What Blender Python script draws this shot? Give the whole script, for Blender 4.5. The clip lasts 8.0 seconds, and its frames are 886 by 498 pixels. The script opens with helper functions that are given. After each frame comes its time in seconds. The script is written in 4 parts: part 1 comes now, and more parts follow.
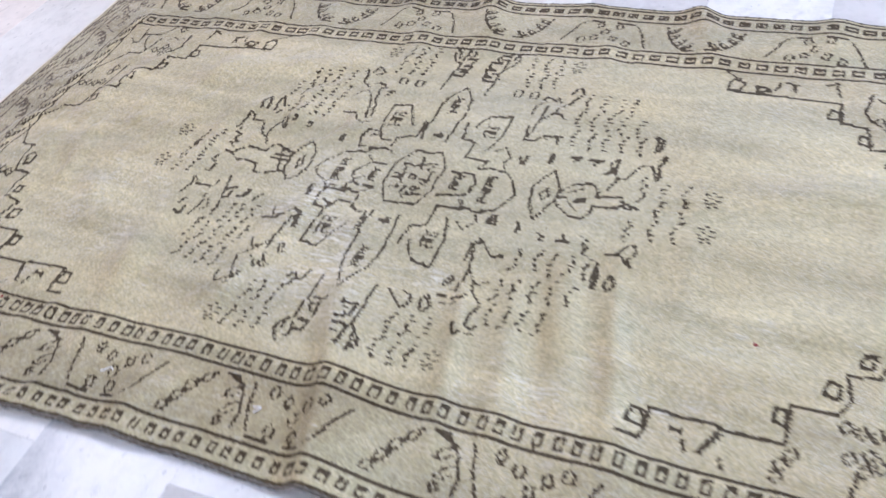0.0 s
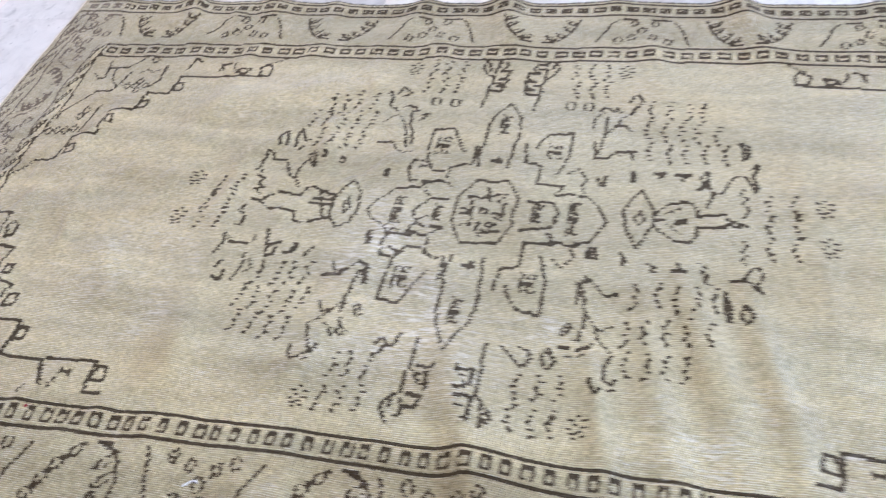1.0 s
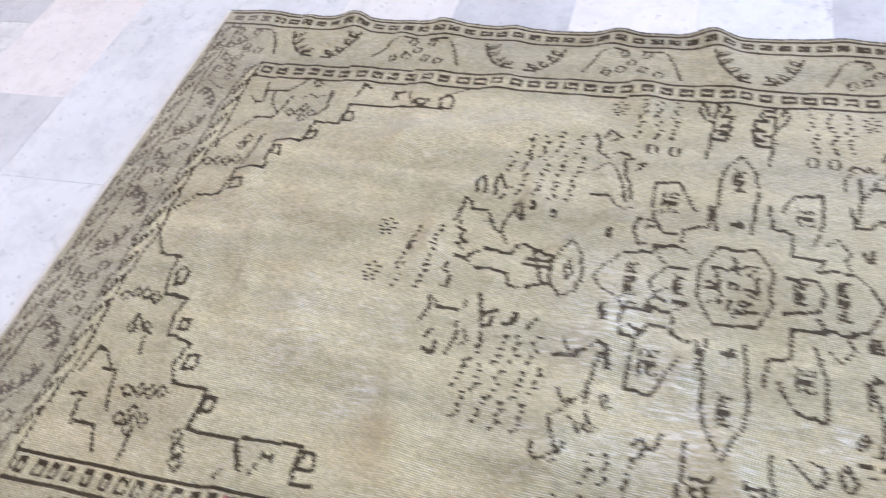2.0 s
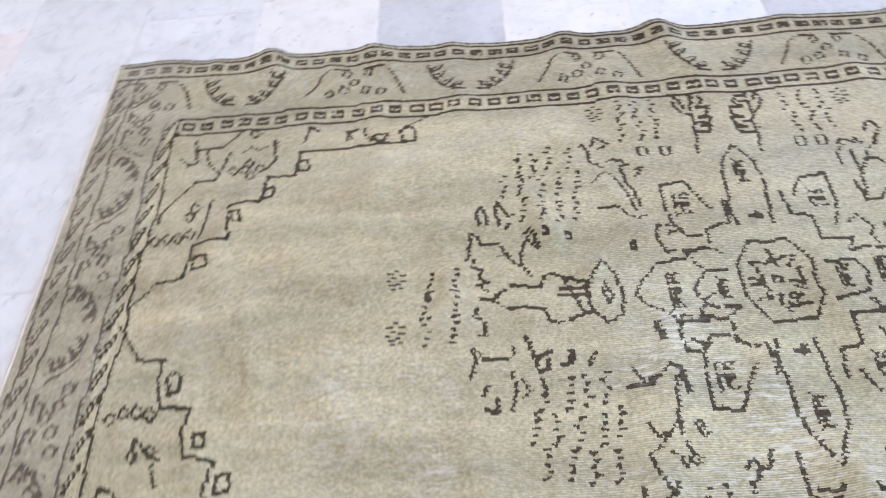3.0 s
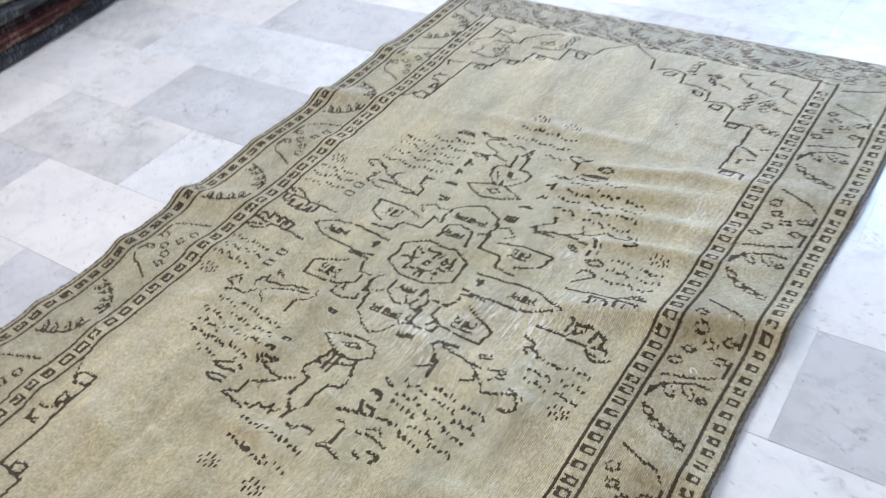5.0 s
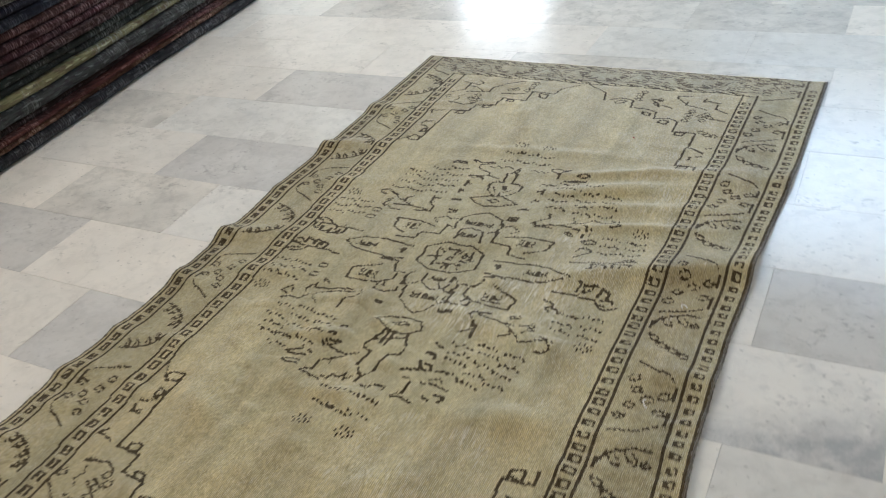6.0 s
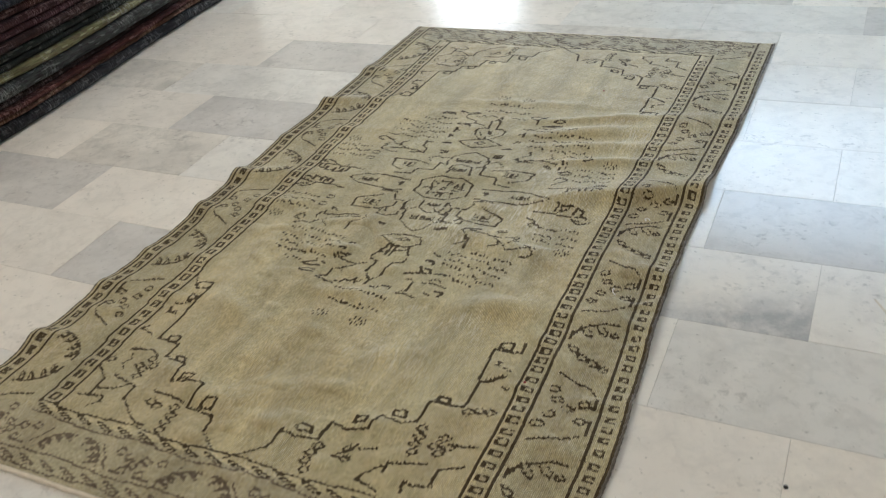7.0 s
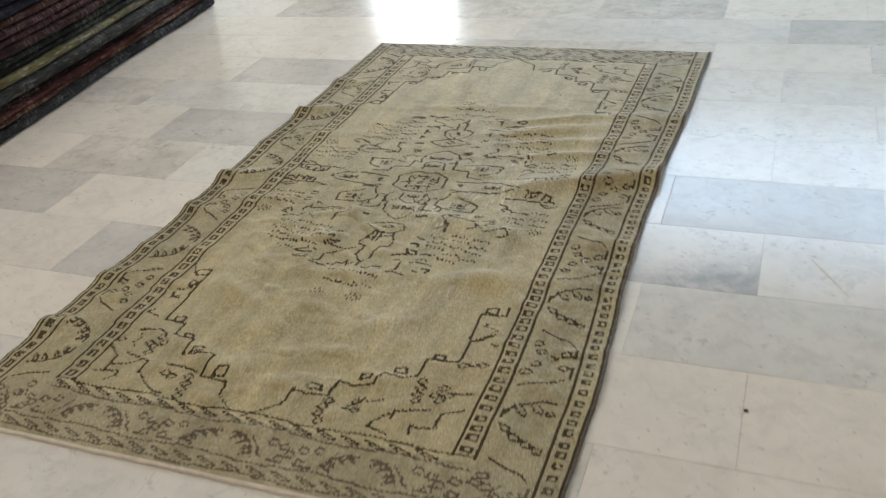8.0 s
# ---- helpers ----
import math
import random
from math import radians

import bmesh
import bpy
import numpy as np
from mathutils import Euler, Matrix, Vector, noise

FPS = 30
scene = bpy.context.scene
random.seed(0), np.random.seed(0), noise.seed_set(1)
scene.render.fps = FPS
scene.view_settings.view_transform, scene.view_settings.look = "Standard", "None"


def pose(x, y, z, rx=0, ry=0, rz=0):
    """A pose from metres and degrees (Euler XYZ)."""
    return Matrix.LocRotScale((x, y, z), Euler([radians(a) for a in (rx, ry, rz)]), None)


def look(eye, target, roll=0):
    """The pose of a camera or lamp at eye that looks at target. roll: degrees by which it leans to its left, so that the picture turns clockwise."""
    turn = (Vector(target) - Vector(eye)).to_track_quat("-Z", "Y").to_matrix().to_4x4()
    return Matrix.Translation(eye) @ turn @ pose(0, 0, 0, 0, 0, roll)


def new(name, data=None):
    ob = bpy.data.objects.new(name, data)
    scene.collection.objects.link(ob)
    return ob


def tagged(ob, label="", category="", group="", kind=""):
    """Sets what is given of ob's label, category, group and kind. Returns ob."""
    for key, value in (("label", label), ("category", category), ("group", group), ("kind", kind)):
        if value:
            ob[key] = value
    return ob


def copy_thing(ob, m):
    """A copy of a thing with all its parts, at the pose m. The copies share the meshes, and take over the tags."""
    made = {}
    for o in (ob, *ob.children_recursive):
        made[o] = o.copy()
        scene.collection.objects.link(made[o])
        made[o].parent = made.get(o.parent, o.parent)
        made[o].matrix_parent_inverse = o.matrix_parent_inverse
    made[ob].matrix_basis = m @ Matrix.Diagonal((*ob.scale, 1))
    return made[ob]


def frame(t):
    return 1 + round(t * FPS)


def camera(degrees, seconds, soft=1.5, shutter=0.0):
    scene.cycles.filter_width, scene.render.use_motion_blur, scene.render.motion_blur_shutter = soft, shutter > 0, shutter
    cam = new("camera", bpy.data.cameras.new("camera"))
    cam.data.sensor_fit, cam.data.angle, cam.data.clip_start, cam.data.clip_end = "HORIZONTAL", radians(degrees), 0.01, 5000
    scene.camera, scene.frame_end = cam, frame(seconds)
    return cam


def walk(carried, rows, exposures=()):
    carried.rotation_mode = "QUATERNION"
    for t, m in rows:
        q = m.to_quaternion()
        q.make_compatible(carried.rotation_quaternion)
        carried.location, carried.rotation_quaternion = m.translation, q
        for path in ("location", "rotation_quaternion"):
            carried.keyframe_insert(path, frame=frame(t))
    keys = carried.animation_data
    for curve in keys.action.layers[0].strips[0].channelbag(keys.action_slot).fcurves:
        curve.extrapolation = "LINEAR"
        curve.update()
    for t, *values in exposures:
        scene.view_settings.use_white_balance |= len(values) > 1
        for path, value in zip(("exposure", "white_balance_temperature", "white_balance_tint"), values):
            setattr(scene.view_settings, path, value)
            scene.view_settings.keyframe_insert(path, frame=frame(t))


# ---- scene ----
cam = camera(54.9, 8.0, soft=1.15, shutter=0.6)
PATH = [
    (0, (1.251, 0.799, 1.2), (0.026, 0.05, -0.192), -12.4),
    (0.5, (1.175, 0.588, 1.209), (-0.083, -0.06, -0.204), -11.5),
    (1, (1.168, 0.348, 1.202), (-0.113, -0.145, -0.253), -11.1),
    (1.5, (1.112, 0.132, 1.188), (-0.155, -0.352, -0.281), -10.8),
    (2, (1.026, -0.093, 1.194), (-0.231, -0.628, -0.267), -10.1),
    (2.2, (1.014, -0.179, 1.188), (-0.254, -0.677, -0.275), -9.8),
    (3.3, (0.874, -0.552, 1.161), (-0.463, -0.511, -0.326), -7.0),
    (3.5, (0.835, -0.608, 1.164), (-0.499, -0.44, -0.316), -7.0),
    (4, (0.802, -0.783, 1.185), (-0.434, -0.165, -0.261), -8.8),
    (4.5, (0.904, -0.933, 1.253), (-0.156, 0.03, -0.143), -8.5),
    (4.7, (0.946, -0.993, 1.271), (-0.061, 0.07, -0.091), -8.0),
    (5.8, (1.056, -1.509, 1.335), (0.121, -0.157, 0.196), -9.3),
    (6, (1.053, -1.612, 1.347), (0.142, -0.231, 0.223), -10.0),
    (6.5, (1.101, -1.816, 1.354), (0.234, -0.401, 0.238), -9.2),
    (7, (1.174, -1.989, 1.343), (0.317, -0.572, 0.222), -9.0),
    (7.5, (1.177, -2.098, 1.353), (0.355, -0.627, 0.276), -8.5),
    (8, (1.168, -2.278, 1.353), (0.428, -0.76, 0.281), -7.7),
]
EXPOSURES = [(0.0, 0.92, 5230, 25), (2.0, 0.94, 5180, 24), (3.4, 0.86, 5180, 22), (4.6, 0.83, 5180, 21), (5.7, 0.35, 5950, 12), (6.4, -0.07, 6350, 12), (7.2, 0.06, 6400, 11), (8.0, -0.05, 6500, 12)]
walk(cam, [(t, look(eye, target, roll)) for t, eye, target, roll in PATH], EXPOSURES)

# ---- world and lights ----
world = bpy.data.worlds.new("street_sky")
scene.world = world
world.use_nodes = True
world.node_tree.nodes["Background"].inputs[0].default_value = (0.7, 0.82, 1.0, 1)
world.node_tree.nodes["Background"].inputs[1].default_value = 0.6
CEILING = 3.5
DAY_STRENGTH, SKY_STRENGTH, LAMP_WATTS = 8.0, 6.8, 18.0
# Unseen ceiling lamps, added as fill; the first brightens the floor beside the pile.
UNSEEN_LAMP_PLACES = [(-3.0, -0.4), (-1.6, 1.6), (-1.6, 4.0), (-1.8, -1.6), (-0.9, -3.6), (1.9, -3.0), (4.2, 1.6)]


def unseen_lamp_light(x, y):
    data = bpy.data.lights.new("unseen_lamp_light", "AREA")
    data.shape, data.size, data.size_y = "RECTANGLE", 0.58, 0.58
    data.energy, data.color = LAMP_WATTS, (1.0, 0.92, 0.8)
    ob = new("unseen_lamp_light", data)
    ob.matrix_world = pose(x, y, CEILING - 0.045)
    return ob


# ---- materials ----
def material(name):
    mat = bpy.data.materials.new(name)
    mat.use_nodes = True
    nt = mat.node_tree
    return mat, nt, nt.nodes["Principled BSDF"]


def noise_node(nt, vector, scale, detail=4.0, rough=0.55, distort=0.0):
    n = nt.nodes.new("ShaderNodeTexNoise")
    n.inputs["Scale"].default_value, n.inputs["Detail"].default_value = scale, detail
    n.inputs["Roughness"].default_value, n.inputs["Distortion"].default_value = rough, distort
    nt.links.new(vector, n.inputs["Vector"])
    return n.outputs["Fac"]


def ramp(nt, fac, stops):
    n = nt.nodes.new("ShaderNodeValToRGB")
    while len(n.color_ramp.elements) < len(stops):
        n.color_ramp.elements.new(0.5)
    for e, (at, c) in zip(n.color_ramp.elements, stops):
        e.position = at
        e.color = (*c, 1) if isinstance(c, tuple) else (c, c, c, 1)
    nt.links.new(fac, n.inputs["Fac"])
    return n.outputs["Color"]


def mix(nt, fac, a, b, how="MIX"):
    n = nt.nodes.new("ShaderNodeMix")
    n.data_type, n.blend_type = "RGBA", how
    for socket, value in ((n.inputs[0], fac), (n.inputs[6], a), (n.inputs[7], b)):
        if isinstance(value, (int, float)):
            socket.default_value = value
        elif isinstance(value, tuple):
            socket.default_value = (*value, 1)
        else:
            nt.links.new(value, socket)
    return n.outputs[2]


def scaled(nt, vector, scale, turn=(0, 0, 0)):
    n = nt.nodes.new("ShaderNodeMapping")
    n.inputs["Scale"].default_value = scale
    n.inputs["Rotation"].default_value = turn
    nt.links.new(vector, n.inputs["Vector"])
    return n.outputs["Vector"]


def bump(nt, b, height, strength, distance):
    n = nt.nodes.new("ShaderNodeBump")
    n.inputs["Strength"].default_value, n.inputs["Distance"].default_value = strength, distance
    nt.links.new(height, n.inputs["Height"])
    nt.links.new(n.outputs["Normal"], b.inputs["Normal"])


def object_coords(nt):
    return nt.nodes.new("ShaderNodeTexCoord").outputs["Object"]


def own_coords(nt):
    """Object coordinates, shifted by the object's own random number."""
    tex = object_coords(nt)
    info = nt.nodes.new("ShaderNodeObjectInfo")
    mul = nt.nodes.new("ShaderNodeMath")
    mul.operation = "MULTIPLY"
    mul.inputs[1].default_value = 57.0
    nt.links.new(info.outputs["Random"], mul.inputs[0])
    add = nt.nodes.new("ShaderNodeVectorMath")
    add.operation = "ADD"
    nt.links.new(tex, add.inputs[0])
    nt.links.new(mul.outputs[0], add.inputs[1])
    return add.outputs["Vector"], info.outputs["Random"]


def marble(name, pale, grey, amount, spots=0.0, blot=False):
    """Polished marble: clouds, thin veins, faint pits."""
    mat, nt, b = material(name)
    v, rnd = own_coords(nt)
    cloud = ramp(nt, noise_node(nt, v, 3.2, 7.0, 0.6, 0.5), [(0.36, 0.0), (0.72, amount)])
    colour = mix(nt, cloud, pale, grey)
    fine = ramp(nt, noise_node(nt, scaled(nt, v, (1, 1.2, 1), (0, 0, 0.6)), 13.0, 9.0, 0.72, 0.4), [(0.46, 0.0), (0.72, 0.4 + spots)])
    colour = mix(nt, fine, colour, tuple(c * 0.78 for c in grey))
    pit = ramp(nt, noise_node(nt, scaled(nt, v, (1, 1.4, 1), (0, 0, 0.3)), 55.0, 3.0, 0.5), [(0.67, 0.0), (0.72, 0.5)])
    colour = mix(nt, pit, colour, tuple(c * 0.5 for c in grey))
    cluster = ramp(nt, noise_node(nt, v, 4.5, 3.0, 0.5), [(0.5, 0.0), (0.62, 0.8)])
    stains = ramp(nt, noise_node(nt, scaled(nt, v, (1, 1.3, 1), (0, 0, 0.5)), 30.0, 5.0, 0.7, 0.5), [(0.55, 0.0), (0.67, 0.75)])
    colour = mix(nt, mix(nt, 1.0, cluster, stains, "MULTIPLY"), colour, tuple(c * 0.62 for c in grey))
    vein = nt.nodes.new("ShaderNodeTexWave")
    vein.inputs["Scale"].default_value, vein.inputs["Distortion"].default_value = 1.1, 16.0
    vein.inputs["Detail"].default_value, vein.inputs["Detail Scale"].default_value, vein.inputs["Detail Roughness"].default_value = 5.0, 1.6, 0.65
    nt.links.new(v, vein.inputs["Vector"])
    veins = mix(nt, 1.0, ramp(nt, vein.outputs["Color"], [(0.0, 0.2), (0.06, 0.0)]), ramp(nt, noise_node(nt, v, 6.0, 4.0), [(0.4, 0.0), (0.65, 1.0)]), "MULTIPLY")
    colour = mix(nt, veins, colour, tuple(c * 0.7 for c in grey))
    if blot:
        seam = nt.nodes.new("ShaderNodeSeparateXYZ")
        nt.links.new(object_coords(nt), seam.inputs[0])
        low = nt.nodes.new("ShaderNodeMath")
        low.operation = "MULTIPLY_ADD"
        low.inputs[1].default_value, low.inputs[2].default_value = -3.2, -0.12
        nt.links.new(seam.outputs["Y"], low.inputs[0])
        right = nt.nodes.new("ShaderNodeMath")
        right.operation = "MULTIPLY_ADD"
        right.inputs[1].default_value = 1.2
        nt.links.new(seam.outputs["X"], right.inputs[0])
        nt.links.new(low.outputs[0], right.inputs[2])
        edge = ramp(nt, right.outputs[0], [(0.02, 0.0), (0.4, 1.0)])
        cloudy = ramp(nt, noise_node(nt, v, 14.0, 7.0, 0.7), [(0.3, 0.15), (0.6, 0.85)])
        colour = mix(nt, mix(nt, 1.0, edge, cloudy, "MULTIPLY"), colour, (0.36, 0.37, 0.39))
    tint = ramp(nt, rnd, [(0.0, (0.93, 0.925, 0.91)), (0.5, (1.0, 0.985, 0.955)), (1.0, (0.98, 0.975, 0.965))])
    colour = mix(nt, 1.0, colour, tint, "MULTIPLY")
    nt.links.new(colour, b.inputs["Base Color"])
    rough = ramp(nt, noise_node(nt, v, 7.0, 5.0), [(0.3, 0.14), (0.75, 0.25)])
    nt.links.new(rough, b.inputs["Roughness"])
    bump(nt, b, noise_node(nt, v, 60.0, 4.0), 0.05, 0.001)
    return mat


def around(nt, v, fac, places, weight):
    """Adds soft round hills to a factor: x, y, half-width, half-length."""
    for px, py, wide, long in places:
        place = nt.nodes.new("ShaderNodeMapping")
        place.inputs["Location"].default_value = (-px / wide, -py / long, 0)
        place.inputs["Scale"].default_value = (1 / wide, 1 / long, 0)
        nt.links.new(v, place.inputs["Vector"])
        spot = nt.nodes.new("ShaderNodeTexGradient")
        spot.gradient_type = "SPHERICAL"
        nt.links.new(place.outputs["Vector"], spot.inputs["Vector"])
        plus = nt.nodes.new("ShaderNodeMath")
        plus.operation = "MULTIPLY_ADD"
        plus.inputs[1].default_value = weight
        nt.links.new(spot.outputs["Fac"], plus.inputs[0])
        nt.links.new(fac, plus.inputs[2])
        fac = plus.outputs[0]
    return fac


WORN_PLACES = ((0.3, 0.03, 0.2, 0.4), (0.15, -0.2, 0.25, 0.3), (0.25, -0.7, 0.2, 0.3), (0.5, 0.45, 0.2, 0.3))
# Brown hills in the wool colour: stains, and painted shade beside the folds.
STAIN_SHADE_PLACES = ((0.47, -0.55, 0.16, 0.16), (-0.26, -0.76, 0.2, 0.14), (0.36, -0.3, 0.22, 0.14), (0.6, -0.12, 0.12, 0.14), (0.45, 0.12, 0.3, 0.12), (-0.6, -0.35, 0.2, 0.14), (-0.55, 0.5, 0.25, 0.16))


def wool(name, base, warm, cool, worn, wear, gloss=0.28, threads=0.75):
    """Clipped, washed wool pile: ribs along the rug's length, cloudy dye, brown stains and fold shade put into the
    colour, worn pale streaks.
    """
    mat, nt, b = material(name)
    v = object_coords(nt)
    dye = around(nt, v, noise_node(nt, v, 2.6, 3.0, 0.5, 0.3), STAIN_SHADE_PLACES, 0.16)
    colour = mix(nt, ramp(nt, dye, [(0.48, 0.0), (0.8, 0.7)]), base, warm)
    faded = around(nt, v, noise_node(nt, scaled(nt, v, (2.4, 0.8, 1)), 3.1, 4.0, 0.55), ((0.02, 0.0, 0.62, 0.8),), 0.3)
    colour = mix(nt, ramp(nt, faded, [(0.44, 0.0), (0.72, 0.9)]), colour, cool)
    cloud = noise_node(nt, scaled(nt, v, (11.0, 1.8, 4)), 1.0, 4.0, 0.55, 0.2)
    colour = mix(nt, 1.0, colour, ramp(nt, cloud, [(0.3, (0.68, 0.66, 0.62)), (0.5, (0.9, 0.89, 0.87)), (0.7, (1.12, 1.12, 1.12))]), "MULTIPLY")
    rib = noise_node(nt, scaled(nt, v, (250, 140, 40)), 1.0, 2.0, 0.6)
    colour = mix(nt, 1.0, colour, ramp(nt, rib, [(0.3, (0.66, 0.65, 0.63)), (0.5, (0.93, 0.93, 0.92)), (0.68, (1.18, 1.18, 1.18))]), "MULTIPLY")
    ribs = nt.nodes.new("ShaderNodeTexWave")
    ribs.bands_direction = "X"
    ribs.inputs["Scale"].default_value = 82.0
    ribs.inputs["Distortion"].default_value = 2.6
    ribs.inputs["Detail"].default_value = 3.0
    ribs.inputs["Detail Scale"].default_value = 0.9
    nt.links.new(v, ribs.inputs["Vector"])
    colour = mix(nt, 0.8, colour, ramp(nt, ribs.outputs["Color"], [(0.12, (0.82, 0.81, 0.79)), (0.7, (1.05, 1.05, 1.05))]), "MULTIPLY")
    mottle = noise_node(nt, scaled(nt, v, (60, 45, 30)), 1.0, 4.0, 0.6)
    colour = mix(nt, 0.8, colour, ramp(nt, mottle, [(0.3, (0.8, 0.79, 0.77)), (0.68, (1.04, 1.04, 1.04))]), "MULTIPLY")
    patch = around(nt, v, noise_node(nt, v, 4.2, 9.0, 0.74, 0.9), WORN_PLACES, 0.2)
    patch = ramp(nt, patch, [(0.57, 0.0), (0.76, 1.0)])
    strands = ramp(nt, noise_node(nt, scaled(nt, v, (170, 26, 60), (0, 0, 0.06)), 1.0, 4.0, 0.65, 0.3), [(0.5, 0.0), (0.62, wear)])
    colour = mix(nt, mix(nt, 1.0, patch, strands, "MULTIPLY"), colour, worn)
    lost = ramp(nt, noise_node(nt, scaled(nt, v, (150, 30, 60), (0, 0, -0.4)), 1.0, 2.0, 0.5), [(0.72, 0.0), (0.77, 0.6 * wear)])
    colour = mix(nt, lost, colour, worn)
    dash = ramp(nt, noise_node(nt, scaled(nt, v, (240, 80, 40)), 1.0, 3.0, 0.65), [(0.45, 0.04), (0.58, 1.0)])
    area = ramp(nt, noise_node(nt, v, 3.4, 4.0, 0.6), [(0.36, 0.25), (0.66, 1.0)])
    pale = mix(nt, 1.0, ramp(nt, ribs.outputs["Color"], [(0.62, 0.0), (0.95, 0.85 * threads)]), mix(nt, 1.0, dash, area, "MULTIPLY"), "MULTIPLY")
    colour = mix(nt, pale, colour, worn)
    nt.links.new(colour, b.inputs["Base Color"])
    nt.links.new(ramp(nt, mottle, [(0.3, 0.6), (0.7, 0.4)]), b.inputs["Roughness"])
    b.inputs["Specular IOR Level"].default_value = gloss
    b.inputs["Sheen Weight"].default_value = 0.7 * gloss
    b.inputs["Sheen Roughness"].default_value = 0.4
    tuft = noise_node(nt, scaled(nt, v, (420, 240, 100)), 1.0, 3.0, 0.6)
    bump(nt, b, mix(nt, 0.5, ribs.outputs["Color"], tuft), 0.65, 0.0025)
    return mat


def pile_edge(name, base, second, third, scale):
    """The folded edge of a patterned carpet: rows of coloured knots."""
    mat, nt, b = material(name)
    v = object_coords(nt)
    blot = nt.nodes.new("ShaderNodeTexVoronoi")
    blot.inputs["Scale"].default_value = 1.0
    nt.links.new(scaled(nt, v, (scale * 1.6, scale * 0.55, scale * 2.4)), blot.inputs["Vector"])
    sep = nt.nodes.new("ShaderNodeSeparateColor")
    nt.links.new(blot.outputs["Color"], sep.inputs[0])
    colour = mix(nt, ramp(nt, sep.outputs[0], [(0.6, 0.0), (0.72, 0.85)]), base, second)
    colour = mix(nt, ramp(nt, sep.outputs[1], [(0.9, 0.0), (0.95, 0.7)]), colour, third)
    hatch = noise_node(nt, scaled(nt, v, (40, 210, 24)), 1.0, 3.0, 0.65)
    stretch = noise_node(nt, scaled(nt, v, (3, 3.2, 3)), 1.0, 3.0, 0.6)
    pale = mix(nt, 1.0, ramp(nt, hatch, [(0.5, 0.0), (0.62, 0.95)]), ramp(nt, stretch, [(0.42, 0.0), (0.58, 1.0)]), "MULTIPLY")
    colour = mix(nt, pale, colour, tuple(min(0.5, c * 1.6 + 0.03) for c in third))
    run = noise_node(nt, scaled(nt, v, (40, 7, 90)), 1.0, 5.0, 0.65)
    colour = mix(nt, 0.8, colour, ramp(nt, run, [(0.3, (0.18, 0.18, 0.18)), (0.52, (0.7, 0.7, 0.7)), (0.7, (1.3, 1.3, 1.3))]), "MULTIPLY")
    nt.links.new(colour, b.inputs["Base Color"])
    b.inputs["Roughness"].default_value, b.inputs["Specular IOR Level"].default_value = 0.9, 0.2
    bump(nt, b, noise_node(nt, scaled(nt, v, (120, 260, 120)), 1.0, 4.0), 0.7, 0.004)
    return mat


def plain(name, colour, rough=0.7, scale=9.0, spread=0.1, metal=0.0):
    mat, nt, b = material(name)
    v = object_coords(nt)
    low, high = tuple(c * (1 - spread) for c in colour), tuple(min(1.0, c * (1 + spread)) for c in colour)
    colour = mix(nt, noise_node(nt, v, scale, 6.0), low, high)
    nt.links.new(colour, b.inputs["Base Color"])
    b.inputs["Roughness"].default_value, b.inputs["Metallic"].default_value = rough, metal
    bump(nt, b, noise_node(nt, v, scale * 20, 3.0), 0.2, 0.002)
    return mat


def glowing(name, colour, strength):
    mat, nt, b = material(name)
    b.inputs["Base Color"].default_value = (0.8, 0.8, 0.8, 1)
    b.inputs["Emission Color"].default_value = (*colour, 1)
    b.inputs["Emission Strength"].default_value = strength
    return mat


MARBLE_WHITE = marble("white_marble", (0.85, 0.82, 0.77), (0.68, 0.66, 0.63), 0.4)
MARBLE_BLOTTED = marble("blotted_marble", (0.85, 0.825, 0.79), (0.66, 0.65, 0.64), 0.3, 0.0, True)
MARBLE_CREAM = marble("cream_marble", (0.85, 0.8, 0.735), (0.7, 0.66, 0.605), 0.45)
MARBLE_GREY = marble("grey_marble", (0.67, 0.645, 0.615), (0.52, 0.5, 0.48), 0.75, 0.12)
MARBLE_SPECKLED = marble("speckled_marble", (0.79, 0.75, 0.69), (0.55, 0.525, 0.49), 0.8, 0.3)
MARBLE_PINK = marble("pinkish_marble", (0.8, 0.735, 0.68), (0.68, 0.62, 0.57), 0.4)
MARBLE_PEARL = marble("pearl_grey_marble", (0.78, 0.76, 0.72), (0.62, 0.605, 0.58), 0.6, 0.1)
GROUT = plain("grout", (0.56, 0.54, 0.5), 0.9)
WOOL = wool("olive_beige_wool", (0.662, 0.563, 0.317), (0.585, 0.475, 0.25), (0.56, 0.5, 0.3), (0.84, 0.81, 0.72), 0.7, 0.38)
WOOL_BORDER = wool("olive_brown_wool", (0.537, 0.457, 0.258), (0.45, 0.363, 0.195), (0.487, 0.44, 0.265), (0.78, 0.74, 0.65), 0.6, 0.34)
WOOL_END = wool("dull_brown_wool", (0.5, 0.432, 0.265), (0.425, 0.35, 0.203), (0.475, 0.425, 0.275), (0.72, 0.68, 0.6), 0.6, 0.3)
WOOL_EDGE = wool("grey_olive_wool", (0.18, 0.155, 0.105), (0.15, 0.12, 0.08), (0.21, 0.19, 0.14), (0.4, 0.37, 0.3), 0.4, 0.15, 0.4)
WOOL_CORNER = wool("washed_olive_wool", (0.59, 0.495, 0.28), (0.49, 0.39, 0.205), (0.54, 0.475, 0.275), (0.8, 0.77, 0.68), 0.65, 0.36)
DARK = wool("dark_brown_wool", (0.082, 0.06, 0.034), (0.066, 0.044, 0.024), (0.1, 0.08, 0.05), (0.36, 0.32, 0.25), 0.45, 0.05, 0.2)
